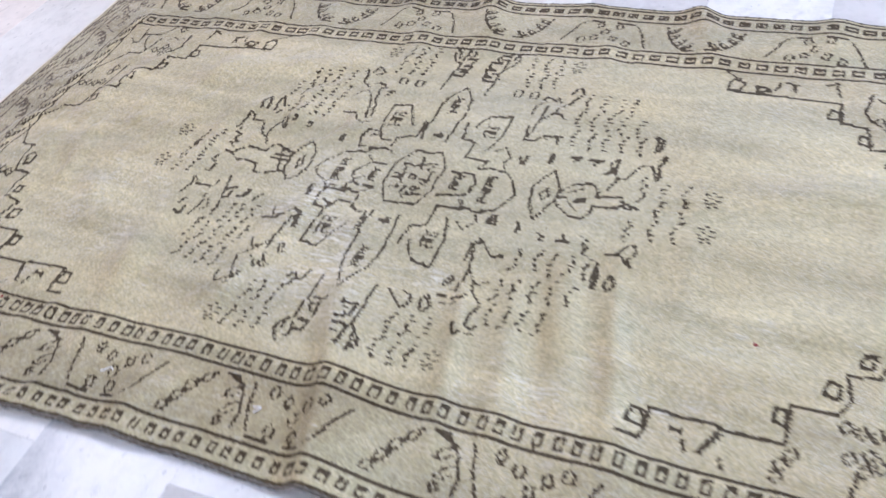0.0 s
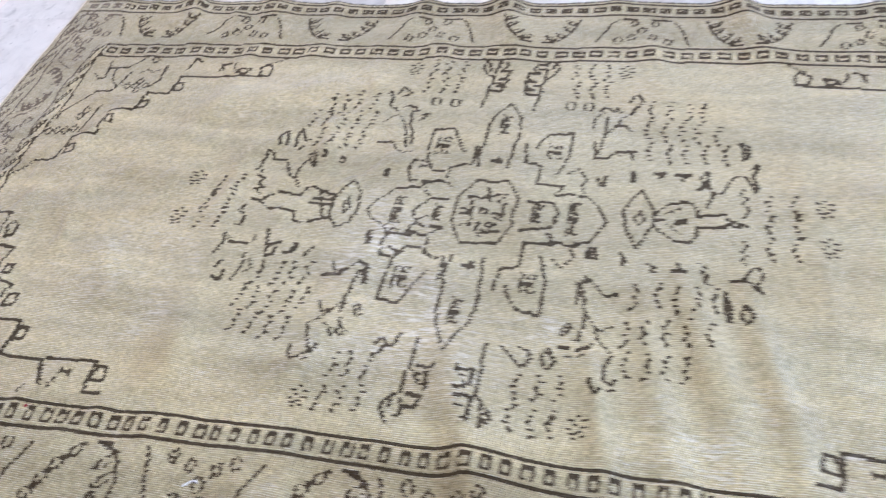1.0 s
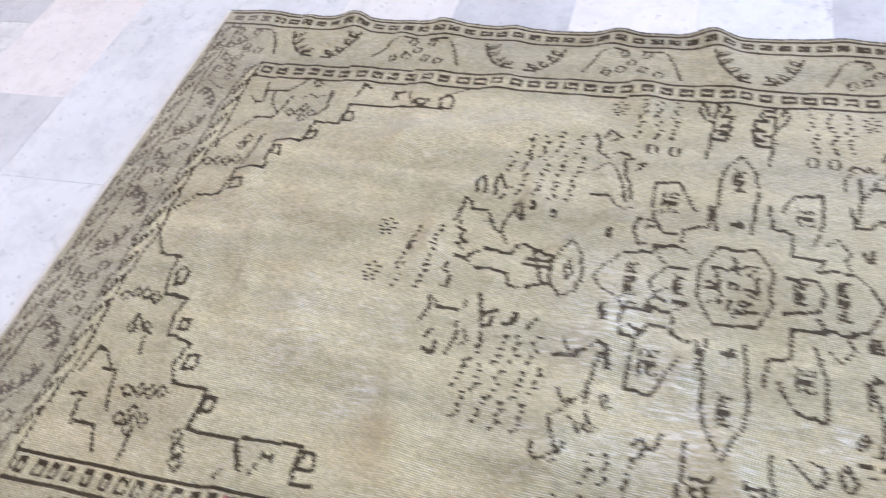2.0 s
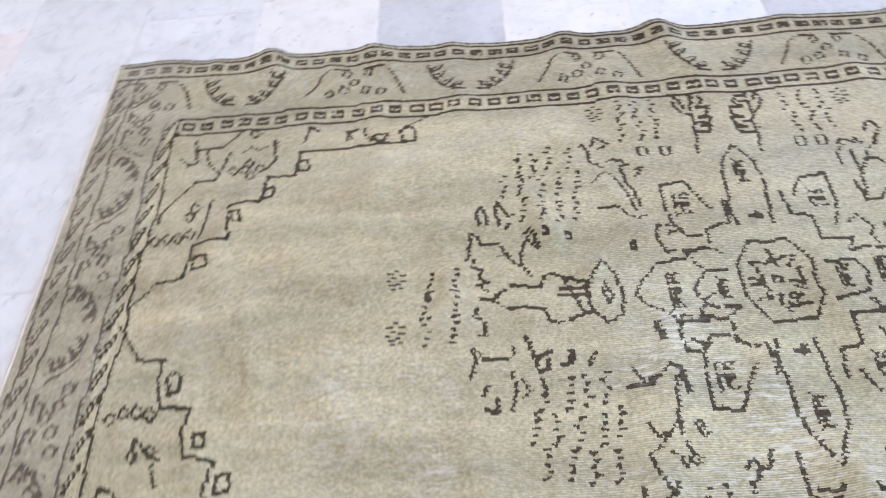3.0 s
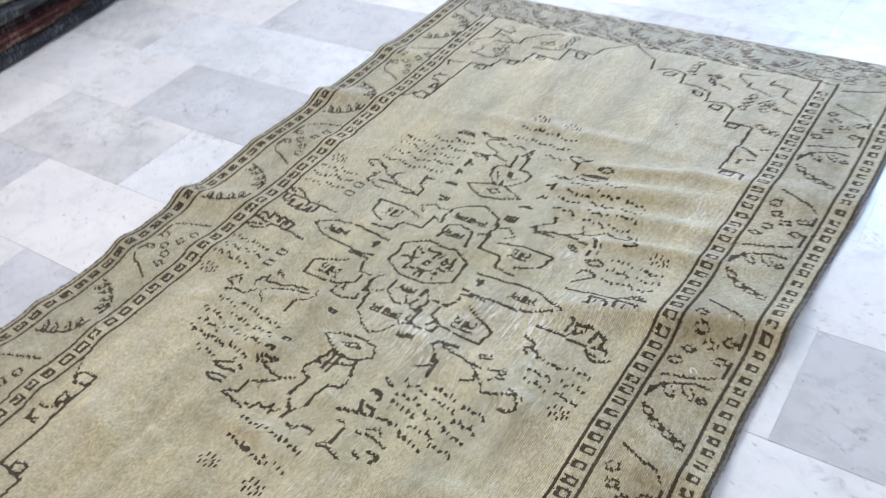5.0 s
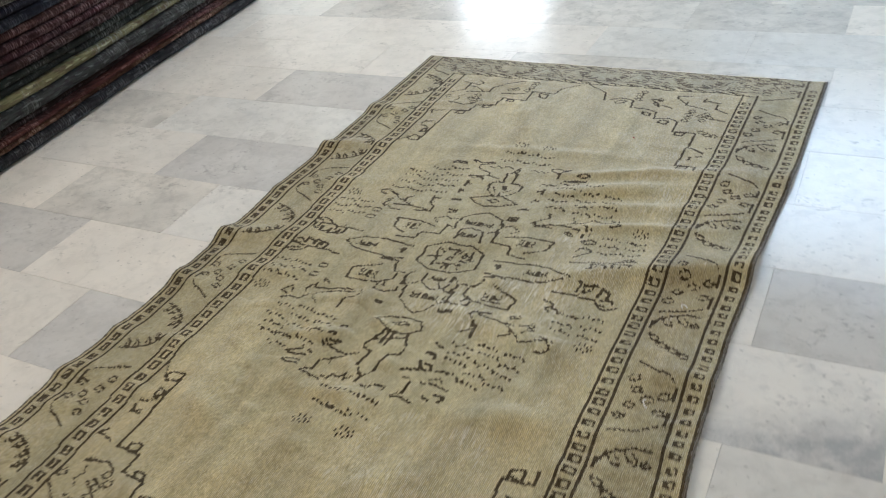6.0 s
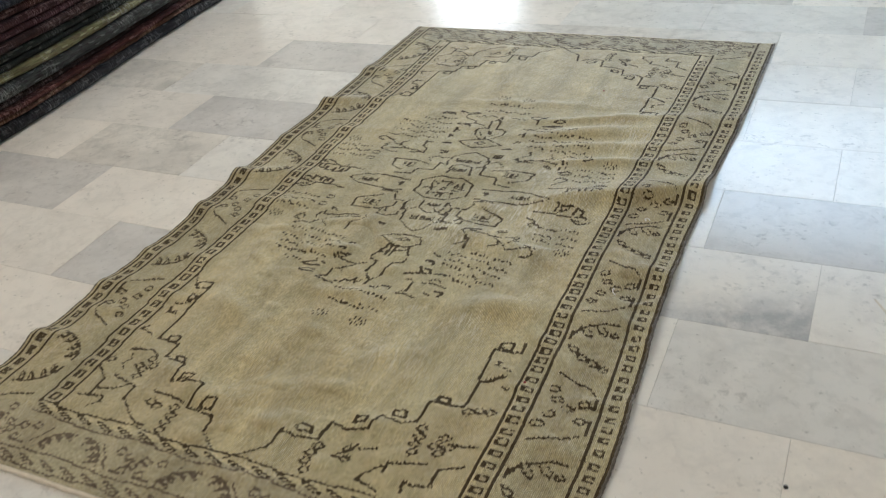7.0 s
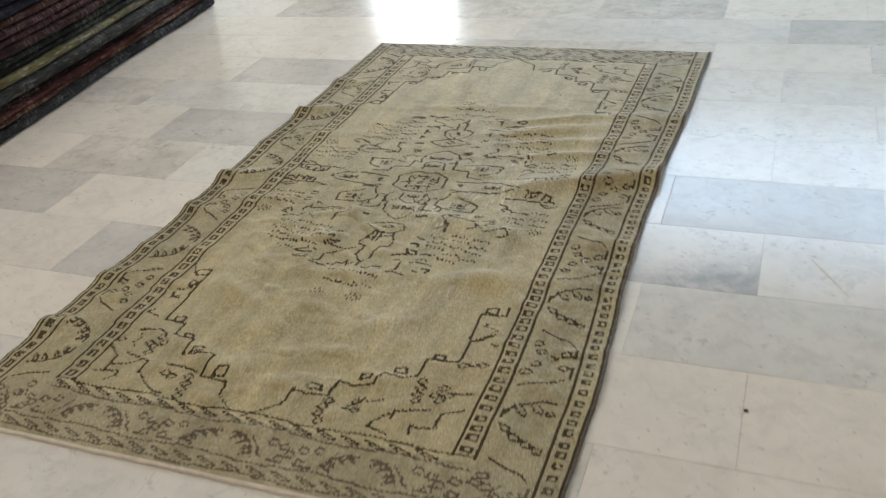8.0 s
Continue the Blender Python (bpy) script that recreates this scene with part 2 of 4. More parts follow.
FADED = wool("faded_brown_wool", (0.17, 0.13, 0.09), (0.14, 0.1, 0.065), (0.2, 0.165, 0.125), (0.42, 0.38, 0.31), 0.5, 0.08, 0.4)
BINDING = wool("grey_brown_wool", (0.13, 0.11, 0.085), (0.1, 0.08, 0.06), (0.17, 0.16, 0.13), (0.35, 0.32, 0.27), 0.4)
CORD = plain("cream_cotton", (0.72, 0.65, 0.54), 0.9, 40.0, 0.25)
JUTE = plain("rug_back", (0.3, 0.26, 0.18), 0.95, 60.0, 0.25)
PAINT = plain("wall_paint", (0.74, 0.685, 0.6), 0.8, 2.0, 0.04)
CEIL = plain("ceiling_paint", (0.8, 0.77, 0.72), 0.85, 2.0, 0.03)
FRAME = plain("window_aluminium", (0.35, 0.36, 0.37), 0.4, 20.0, 0.05, 0.8)
DAYLIGHT = glowing("daylight", (0.86, 0.94, 1.0), DAY_STRENGTH)
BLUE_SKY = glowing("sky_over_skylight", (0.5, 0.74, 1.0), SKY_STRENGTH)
LAMP_HOUSING = plain("white_metal", (0.75, 0.75, 0.74), 0.4)
SPECK = plain("black_grit", (0.02, 0.018, 0.016), 0.6)
LINT = plain("white_lint", (0.75, 0.73, 0.68), 0.9)
RED = plain("red_yarn", (0.25, 0.025, 0.03), 0.9)


# ---- building blocks ----
def part(name, bm, mat, parent=None, label="", smooth=False):
    mesh = bpy.data.meshes.new(name)
    bm.to_mesh(mesh)
    bm.free()
    mesh.materials.append(mat)
    if smooth:
        mesh.polygons.foreach_set("use_smooth", [True] * len(mesh.polygons))
    ob = new(name, mesh)
    ob.parent = parent
    return tagged(ob, label)


def sheet(name, verts, faces, mat, parent=None, label="", smooth=True):
    mesh = bpy.data.meshes.new(name)
    mesh.from_pydata(verts, [], faces)
    mesh.materials.append(mat)
    if smooth:
        mesh.polygons.foreach_set("use_smooth", [True] * len(mesh.polygons))
    ob = new(name, mesh)
    ob.parent = parent
    return tagged(ob, label)


def box(bm, x0, x1, y0, y1, z0, z1):
    m = Matrix.LocRotScale(((x0 + x1) / 2, (y0 + y1) / 2, (z0 + z1) / 2), None, (x1 - x0, y1 - y0, z1 - z0))
    return bmesh.ops.create_cube(bm, size=1, matrix=m)["verts"]


def slab(name, size, mat, label, category, parent=None):
    bm = bmesh.new()
    box(bm, *size)
    ob = part(name, bm, mat, parent)
    return tagged(ob, label, category, kind="structure") if not parent else tagged(ob, label)


# ---- the room ----
FLOOR_Z = -0.006
WEST, EAST, SOUTH, NORTH = -6.6, 5.4, -5.2, 9.7
slab("wall_west", (WEST - 0.2, WEST, SOUTH, NORTH, -0.1, CEILING), PAINT, "plain off-white painted shop wall", "wall")
slab("wall_east", (EAST, EAST + 0.2, SOUTH, NORTH, -0.1, CEILING), PAINT, "plain off-white painted shop wall", "wall")
slab("wall_south", (WEST - 0.2, EAST + 0.2, SOUTH - 0.2, SOUTH, -0.1, CEILING), PAINT, "plain off-white painted shop wall", "wall")
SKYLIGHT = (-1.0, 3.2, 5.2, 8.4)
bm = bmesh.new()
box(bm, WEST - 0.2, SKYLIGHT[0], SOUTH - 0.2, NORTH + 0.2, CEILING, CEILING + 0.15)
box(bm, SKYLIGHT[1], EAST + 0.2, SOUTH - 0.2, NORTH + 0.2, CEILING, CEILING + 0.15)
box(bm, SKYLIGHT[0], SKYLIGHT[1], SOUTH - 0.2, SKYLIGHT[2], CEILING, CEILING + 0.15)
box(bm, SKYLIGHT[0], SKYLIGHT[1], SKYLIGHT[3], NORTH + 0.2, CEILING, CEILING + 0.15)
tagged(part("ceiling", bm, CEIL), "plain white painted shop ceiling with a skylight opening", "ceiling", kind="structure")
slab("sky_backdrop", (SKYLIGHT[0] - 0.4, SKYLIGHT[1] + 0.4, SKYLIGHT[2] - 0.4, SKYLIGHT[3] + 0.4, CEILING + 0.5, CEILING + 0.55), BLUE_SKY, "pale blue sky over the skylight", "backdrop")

# Street wall with one tall bright pane.
X0, X1, Z0, Z1 = -5.35, -3.9, 0.25, 3.3
bm = bmesh.new()
box(bm, WEST - 0.2, X0, NORTH, NORTH + 0.2, -0.1, CEILING)
box(bm, X1, EAST + 0.2, NORTH, NORTH + 0.2, -0.1, CEILING)
box(bm, X0, X1, NORTH, NORTH + 0.2, -0.1, Z0)
box(bm, X0, X1, NORTH, NORTH + 0.2, Z1, CEILING)
tagged(part("wall_north", bm, PAINT), "off-white painted street wall with a window opening", "wall", kind="structure")
window = tagged(new("window_1"), "tall bright shop window with a grey aluminium frame", "window", kind="structure")
bm = bmesh.new()
box(bm, X0, X0 + 0.05, NORTH + 0.05, NORTH + 0.12, Z0, Z1)
box(bm, X1 - 0.05, X1, NORTH + 0.05, NORTH + 0.12, Z0, Z1)
box(bm, X0 + 0.05, X1 - 0.05, NORTH + 0.05, NORTH + 0.12, Z0, Z0 + 0.05)
box(bm, X0 + 0.05, X1 - 0.05, NORTH + 0.05, NORTH + 0.12, Z1 - 0.05, Z1)
part("window_frame", bm, FRAME, window)
slab("backdrop", (X0 - 0.3, X1 + 0.3, NORTH + 0.45, NORTH + 0.5, Z0 - 0.3, Z1 + 0.3), DAYLIGHT, "bright daylit street seen through the window", "backdrop")

# Panels of the added lamps, all out of view.
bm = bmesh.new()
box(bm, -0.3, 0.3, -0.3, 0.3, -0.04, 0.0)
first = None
for x, y in UNSEEN_LAMP_PLACES:
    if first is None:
        first = tagged(new("ceiling_lamp"), "unseen square white ceiling lamp panel, added to light the room", "ceiling lamp", "ceiling lamps")
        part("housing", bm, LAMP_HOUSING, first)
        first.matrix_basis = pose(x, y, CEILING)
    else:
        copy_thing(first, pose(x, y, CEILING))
    unseen_lamp_light(x, y)

# ---- the rug ----
KNOT = 0.0044
I0, I1, J0, J1 = -167, 178, -298, 291
canvas = np.zeros((I1 - I0, J1 - J0), dtype=np.int16)
pen = [0]
PARTS = [("wool_field", "washed olive-beige wool pile with worn pale streaks")]


def begin(name, label=""):
    """Starts a new woven ornament; knots drawn from now on belong to it."""
    PARTS.append((name, label))
    pen[0] = len(PARTS) - 1


def knot(i, j, w=1):
    for a in range(w):
        for c in range(w):
            if I0 <= i + a < I1 and J0 <= j + c < J1:
                canvas[i + a - I0, j + c - J0] = pen[0]


def stroke(points, w=1, di=0, dj=0, mi=1, mj=1, gap=0.03):
    """A chain of knots through the points, shifted by di, dj and mirrored by mi, mj. Runs along the rug are
    solid bars, runs across it are rows of short dashes; now and then a knot is worn away."""
    for (a, b), (c, d) in zip(points, points[1:]):
        a, c, b, d = mi * a + di, mi * c + di, mj * b + dj, mj * d + dj
        n = max(abs(c - a), abs(d - b), 1)
        bar = abs(d - b) >= 2 * abs(c - a)
        for k in range(n + 1):
            if random.random() < gap:
                continue
            i, j = round(a + (c - a) * k / n), round(b + (d - b) * k / n)
            if bar:
                knot(i, j, w)
                if w == 1 and 3 < n < 60:
                    knot(i + 1, j)
            else:
                knot(i, j)
                if i % 2 == 0:
                    knot(i, j + 1)


def draw(name, *lines, di=0, dj=0, mi=1, mj=1, label=""):
    """One ornament of several strokes; a stroke that stands clear of the others is an ornament of its own."""
    drawn = []
    for points in lines:
        trail = [(a + (c - a) * k / 12, b + (d - b) * k / 12) for (a, b), (c, d) in zip(points, points[1:]) for k in range(13)]
        if not any(abs(a - c) < 2 and abs(b - d) < 2.5 for a, b in trail for c, d in drawn):
            begin(name, label)
        drawn += trail
        stroke(points, di=di, dj=dj, mi=mi, mj=mj, gap=0.0)


def ring(i, j, ri=3, rj=2, mi=1, mj=1, di=0, dj=0):
    i, j = mi * i + di, mj * j + dj
    stroke([(i - ri + 1, j - rj), (i + ri - 1, j - rj), (i + ri, j - rj + 1), (i + ri, j + rj - 1), (i + ri - 1, j + rj),
            (i - ri + 1, j + rj), (i - ri, j + rj - 1), (i - ri, j - rj + 1), (i - ri + 1, j - rj)], gap=0.06)


def lozenge(i, j, lean=1):
    """A small slanting outline of knots with a light heart."""
    begin("rosette")
    shape = random.choice((((-3, 0), (-1, -2), (2, -2), (3, 0), (1, 2), (-2, 2), (-3, 0)), ((-3, 0), (-1, -2), (3, -1), (2, 1), (0, 2), (-3, 0)), ((-3, -1), (2, -2), (3, 1), (-2, 2), (-3, -1))))
    stroke([(i + a, j + lean * b) for a, b in shape], gap=0.04)


ZIGS = ((1, 1, 0, 0, -1), (1, 0, -1, 0, 1), (0, 1, 0, 1, -1), (1, -1, 1, 0, -1), (1, -1, 0, -1, 1))


def zig(i, j, lean=1, kinds=(0, 1, 2, 3, 4)):
    """A little wavy sprig: short dashes set in a zigzag."""
    begin("sprig")
    bends = ZIGS[random.choice(kinds)]
    for k, b in enumerate(bends):
        row, at = i - 6 + 3 * k, j + lean * b
        for c in range(random.choice((2, 2, 3))):
            knot(row, at + c - 1)
        if random.random() < 0.6:
            knot(row + 1, at + random.choice((-1, 0)))
        if k < 4 and random.random() < 0.3:
            knot(row + 2, (at + j + lean * bends[k + 1]) // 2)


def sprig(i, j):
    """A small star flower."""
    begin("star_sprig")
    for a, b in ((-5, 0), (-3, -3), (-3, 2), (-1, -1), (0, 2), (1, -3), (2, 1), (3, -2), (4, 2), (5, -1)):
        knot(i + a, j + b), knot(i + a, j + b + 1)
        if a in (-3, 0, 3):
            knot(i + a, j + b + 2)


def tick(i, j, hi=2, hj=1):
    """A small solid mark with a lighter heart."""
    begin("bud")
    for a in range(-hi, hi + 1):
        for b in range(-hj, hj + 1):
            if (a, b) != (0, 0) and random.random() > 0.15:
                knot(i + a, j + b)


def scribble(i0, i1, j0, j1):
    """A dense little filler figure: a bar between two mirrored curls."""
    mid, jm = (i0 + i1) // 2, (j0 + j1) // 2
    stroke([(mid, j0), (mid, j1)], gap=0.05)
    for f, end in ((1, i1), (-1, i0)):
        stroke([(mid + 2 * f, j1), (mid + 2 * f, jm), (end - f, jm), (end, jm + 1), (end, j1), (end - f, j1)], gap=0.04)
        stroke([(mid + f, j0), (end - 2 * f, j0), (end, j0 + 1)], gap=0.08)
        knot(end + f, j0)


def medallion_heart():
    draw("octagon", [(-20, -7), (-19, 1), (-20, 7), (-17, 9), (-8, 14), (4, 13), (9, 14), (19, 9), (20, -7), (18, -9), (7, -14), (-1, -14), (-8, -14), (-20, -7)], label="dark brown octagon outline")
    draw("star_flower", [(-1, -2), (-1, 1), (2, 1), (2, -2), (-1, -2)], [(-9, -9), (-9, -5), (-7, -3), (-11, 0), (-15, -1), (-9, 0), (-6, 1)], [(-9, 0), (-11, 5), (-11, 8), (-8, 7), (-6, 5)], [(-6, 5), (-4, 7), (-5, 9), (-1, 8), (1, 9)], [(1, 4), (2, 9), (4, 8)], [(4, 5), (6, 8)], [(7, 3), (8, 7)], [(8, 2), (13, 1), (12, 9)], [(12, 4), (8, 5)], [(10, -6), (8, -3), (7, -1), (12, -2), (16, 0)], [(2, -11), (2, -6), (6, -5), (9, -7), (10, -10)], [(-1, -11), (0, -6), (-4, -7), (-9, -8)], label="eight-petalled dark brown flower")
    # near lobes, far lobes
    begin("lobe")
    stroke([(-12, -33), (-11, -44), (-4, -50), (1, -54), (5, -55), (10, -51), (14, -44), (18, -42), (18, -30)], gap=0.02)
    stroke([(-6, -18), (-6, -26), (-1, -30), (4, -33), (10, -30), (12, -25), (12, -17)], gap=0.02)
    begin("lobe")
    stroke([(-6, 19), (-7, 30), (0, 33), (8, 31), (12, 18)], gap=0.02)
    stroke([(-12, 31), (-14, 37), (-13, 44), (-7, 50), (2, 54), (13, 49), (17, 41), (16, 33), (12, 31)], gap=0.02)
    begin("lobe_filling")
    scribble(-5, 12, -42, -38)
    begin("lobe_filling")
    scribble(-1, 8, -23, -20)
    begin("lobe_filling")
    scribble(-4, 7, 22, 26)
    begin("lobe_filling")
    scribble(-8, 11, 38, 42)


def medallion_side(mi):
    """The half of the medallion towards one long side."""
    def s(points, w=1, gap=0.03):
        stroke(points, w, mi=mi, di=0, gap=gap)

    begin("shield")
    s([(-14, -19), (-17, -23), (-16, -33), (-8, -29), (-6, -26)])
    begin("shield_step")
    s([(-43, -12), (-29, -12), (-30, -15), (-27, -22), (-19, -22)])
    begin("shield")
    s([(-38, -18), (-47, -23), (-55, -26), (-54, -36), (-40, -36), (-29, -34), (-24, -30), (-24, -24)], gap=0.02)
    begin("bracket")
    s([(-31, -36), (-31, -41), (-24, -42), (-19, -41), (-15, -39), (-17, -36)])
    begin("spike")
    tip = 75 if mi > 0 else 81
    s([(-tip, -1), (-66, -7), (-58, -9), (-47, -9), (-38, -10), (-28, -9)])
    s([(-tip, -1), (-69, 3), (-64, 6), (-51, 7), (-42, 6), (-28, 5)])
    begin("shield")
    s([(-42, 17), (-48, 19), (-53, 23), (-55, 33), (-38, 33), (-25, 29)], gap=0.02)
    begin("shield_step")
    s([(-45, 12), (-33, 13), (-31, 21), (-18, 21), (-18, 33), (-12, 30)], gap=0.02)
    begin("bracket")
    s([(-26, 34), (-30, 38), (-24, 43), (-19, 41), (-15, 43)])
    begin("bracket")
    s([(-31, -36), (-28, -32), (-26, -38)], gap=0.1)
    for i0, i1, j0, j1 in ((-47, -36, -32, -26), (-45, -36, 23, 29), (-65, -52, -3, 1)):
        a, b = sorted((mi * i0, mi * i1))
        begin("filling")
        scribble(a, b, j0, j1)
    begin("small_mark")
    s([(-33, -3), (-33, 2)], gap=0.0)
    s([(-35, 0), (-31, 0), (-31, 2)], gap=0.0)


def small_trees(mi):
    """Two little trees towards a long side: a stem with a comb of leaves."""
    di = 0 if mi > 0 else 1

    def s(name, *lines, gap=0.05):
        begin(name)
        for points in lines:
            stroke(points, gap=gap, mi=mi, di=di)

    s("small_tree", [(72, -16), (84, -15), (98, -14), (112, -13)], [(93, -13), (93, -9)], [(106, -13), (106, -11)])
    s("small_tree", [(71, 11), (85, 12), (102, 13), (112, 13)], [(92, 12), (92, 8)], [(106, 13), (106, 9)])
    s("foliage", [(86, -14), (86, -8), (90, -7), (90, -11), (92, -7), (96, -6), (96, -11), (98, -7), (103, -6), (103, -11), (106, -8), (110, -9), (110, -13)], gap=0.02)
    s("foliage", [(84, 12), (84, 5), (88, 4), (88, 9), (90, 4), (95, 3), (95, 9), (97, 4), (102, 4), (102, 10), (105, 6), (110, 8), (110, 13)], gap=0.02)
    s("leaf", [(98, -15), (101, -19), (106, -21), (112, -20), (108, -18), (103, -17)], gap=0.05)
    s("leaf", [(97, 14), (100, 17), (106, 19), (112, 17), (106, 16)], gap=0.05)


def medallion_east():
    """Plants, trees, buds and leaves of the half towards the open floor."""
    draw("plant", [(44, -64), (44, -55)], [(37, -61), (44, -58)], [(42, -56), (41, -52), (37, -48), (38, -44)], [(42, -47), (51, -48), (57, -49), (65, -49)], [(40, -45), (49, -44)], [(40, -44), (48, -43)])
    draw("plant_branch", [(60, -60), (65, -57), (64, -53), (59, -49)], [(64, -53), (71, -58), (72, -61), (77, -60), (88, -56)])
    draw("plant_flower", [(72, -54), (74, -51), (77, -51), (78, -50), (76, -48)], [(73, -49), (77, -46), (74, -44), (72, -47), (68, -48)])
    draw("leaf", [(85, -65), (89, -65), (93, -62), (90, -58), (89, -55), (84, -54)], [(93, -57), (92, -55)])
    draw("rosette", [(60, -44), (59, -42), (65, -40), (66, -42), (60, -44)])
    draw("plant", [(37, 46), (35, 52)], [(33, 49), (36, 50)], [(38, 47), (48, 47)], [(39, 48), (46, 50), (54, 51), (67, 50)], [(66, 48), (66, 51)], [(37, 53), (41, 56), (42, 58), (41, 63)])
    draw("plant_branch", [(54, 52), (58, 55), (60, 58), (57, 62)], [(60, 56), (65, 57), (70, 62), (73, 63), (77, 61), (82, 61), (85, 61)])
    draw("leaf", [(86, 56), (90, 57), (93, 59), (90, 60)])
    draw("leaf", [(85, 61), (87, 64), (84, 65)], [(90, 63), (89, 66)])
    draw("leaf", [(58, 45), (61, 43), (64, 43), (63, 45), (59, 46)])
    draw("small_mark", [(70, 43), (70, 47)], [(75, 46), (75, 48)])
    draw("small_mark", [(71, 50), (70, 54), (68, 55)], [(75, 51), (74, 53)])
    draw("bud", [(24, 50), (17, 49), (18, 51), (24, 52)])
    draw("bud", [(19, 62), (22, 63), (26, 63), (23, 64)])
    draw("bud", [(24, 73), (25, 76), (28, 75), (28, 77)])
    draw("small_mark", [(27, 83), (27, 89)], [(23, 85), (27, 86)])
    draw("rosette", [(22, 93), (23, 96), (26, 95), (29, 96), (27, 97), (32, 96), (32, 99)])
    draw("small_tree", [(73, -13), (85, -13), (96, -14), (102, -14)], [(88, -10), (89, -3), (87, -3)])
    draw("foliage", [(91, -11), (95, -9), (98, -7), (98, -4)], [(93, -8), (92, -5), (101, -4)])
    draw("foliage", [(102, -14), (104, -17), (106, -19), (110, -20), (115, -18), (117, -16)], [(105, -17), (109, -17)])
    draw("foliage", [(102, -11), (103, -6)], [(105, -13), (110, -12), (113, -12), (113, -14)], [(108, -10), (108, -6), (104, -5)])
    draw("small_tree", [(73, 15), (82, 15), (90, 16), (102, 16)], [(88, 7), (91, 7), (89, 13)])
    draw("foliage", [(94, 9), (94, 11)], [(100, 8), (99, 12), (97, 11)], [(89, 13), (95, 13), (98, 13)], [(105, 9), (104, 9), (103, 14)])
    draw("foliage", [(102, 16), (105, 15), (111, 15), (115, 15), (114, 13)], [(109, 10), (109, 13)], [(103, 18), (106, 19), (113, 20), (117, 20)], [(107, 21), (111, 23), (114, 22)])
    draw("leaf", [(74, 21), (76, 23), (78, 25), (83, 30), (80, 32), (78, 33), (74, 31), (73, 28)])
    draw("leaf", [(73, 38), (72, 39), (76, 41), (79, 42), (82, 40), (81, 38), (76, 37), (73, 38)])
    draw("leaf", [(79, -30), (76, -29), (75, -27), (79, -26), (79, -23), (76, -22), (72, -21)])
    draw("small_mark", [(84, -30), (83, -27), (80, -27)])
    draw("small_mark", [(34, -86), (33, -82), (30, -82)])
    draw("small_mark", [(35, -76), (31, -75), (29, -73)])
    draw("bud", [(18, -49), (26, -48)], [(18, -50), (26, -49)])
    draw("leafy_stem", [(39, -119), (34, -118), (31, -117), (26, -118)], [(27, -116), (30, -114), (30, -105), (29, -103), (25, -103)], [(36, -104), (43, -103), (52, -105)], [(47, -101), (44, -98), (39, -101)])
    draw("leaf", [(46, -115), (42, -113)], [(51, -114), (52, -110), (47, -110)])
    draw("leaf", [(21, -98), (30, -96), (37, -94), (36, -91), (32, -91)], [(30, -94), (28, -89)])
    draw("leaf", [(35, 104), (42, 104), (50, 105), (50, 106), (43, 106), (39, 105)])
    draw("leaf", [(42, 111), (47, 110), (51, 112), (48, 114), (43, 113)])
    draw("leafy_stem", [(29, 106), (29, 112)], [(28, 111), (23, 114), (21, 117), (27, 118), (31, 116), (35, 118), (34, 116), (30, 113)])
    draw("leafy_stem", [(8, 111), (11, 112), (14, 110), (15, 112), (19, 110), (21, 112)])


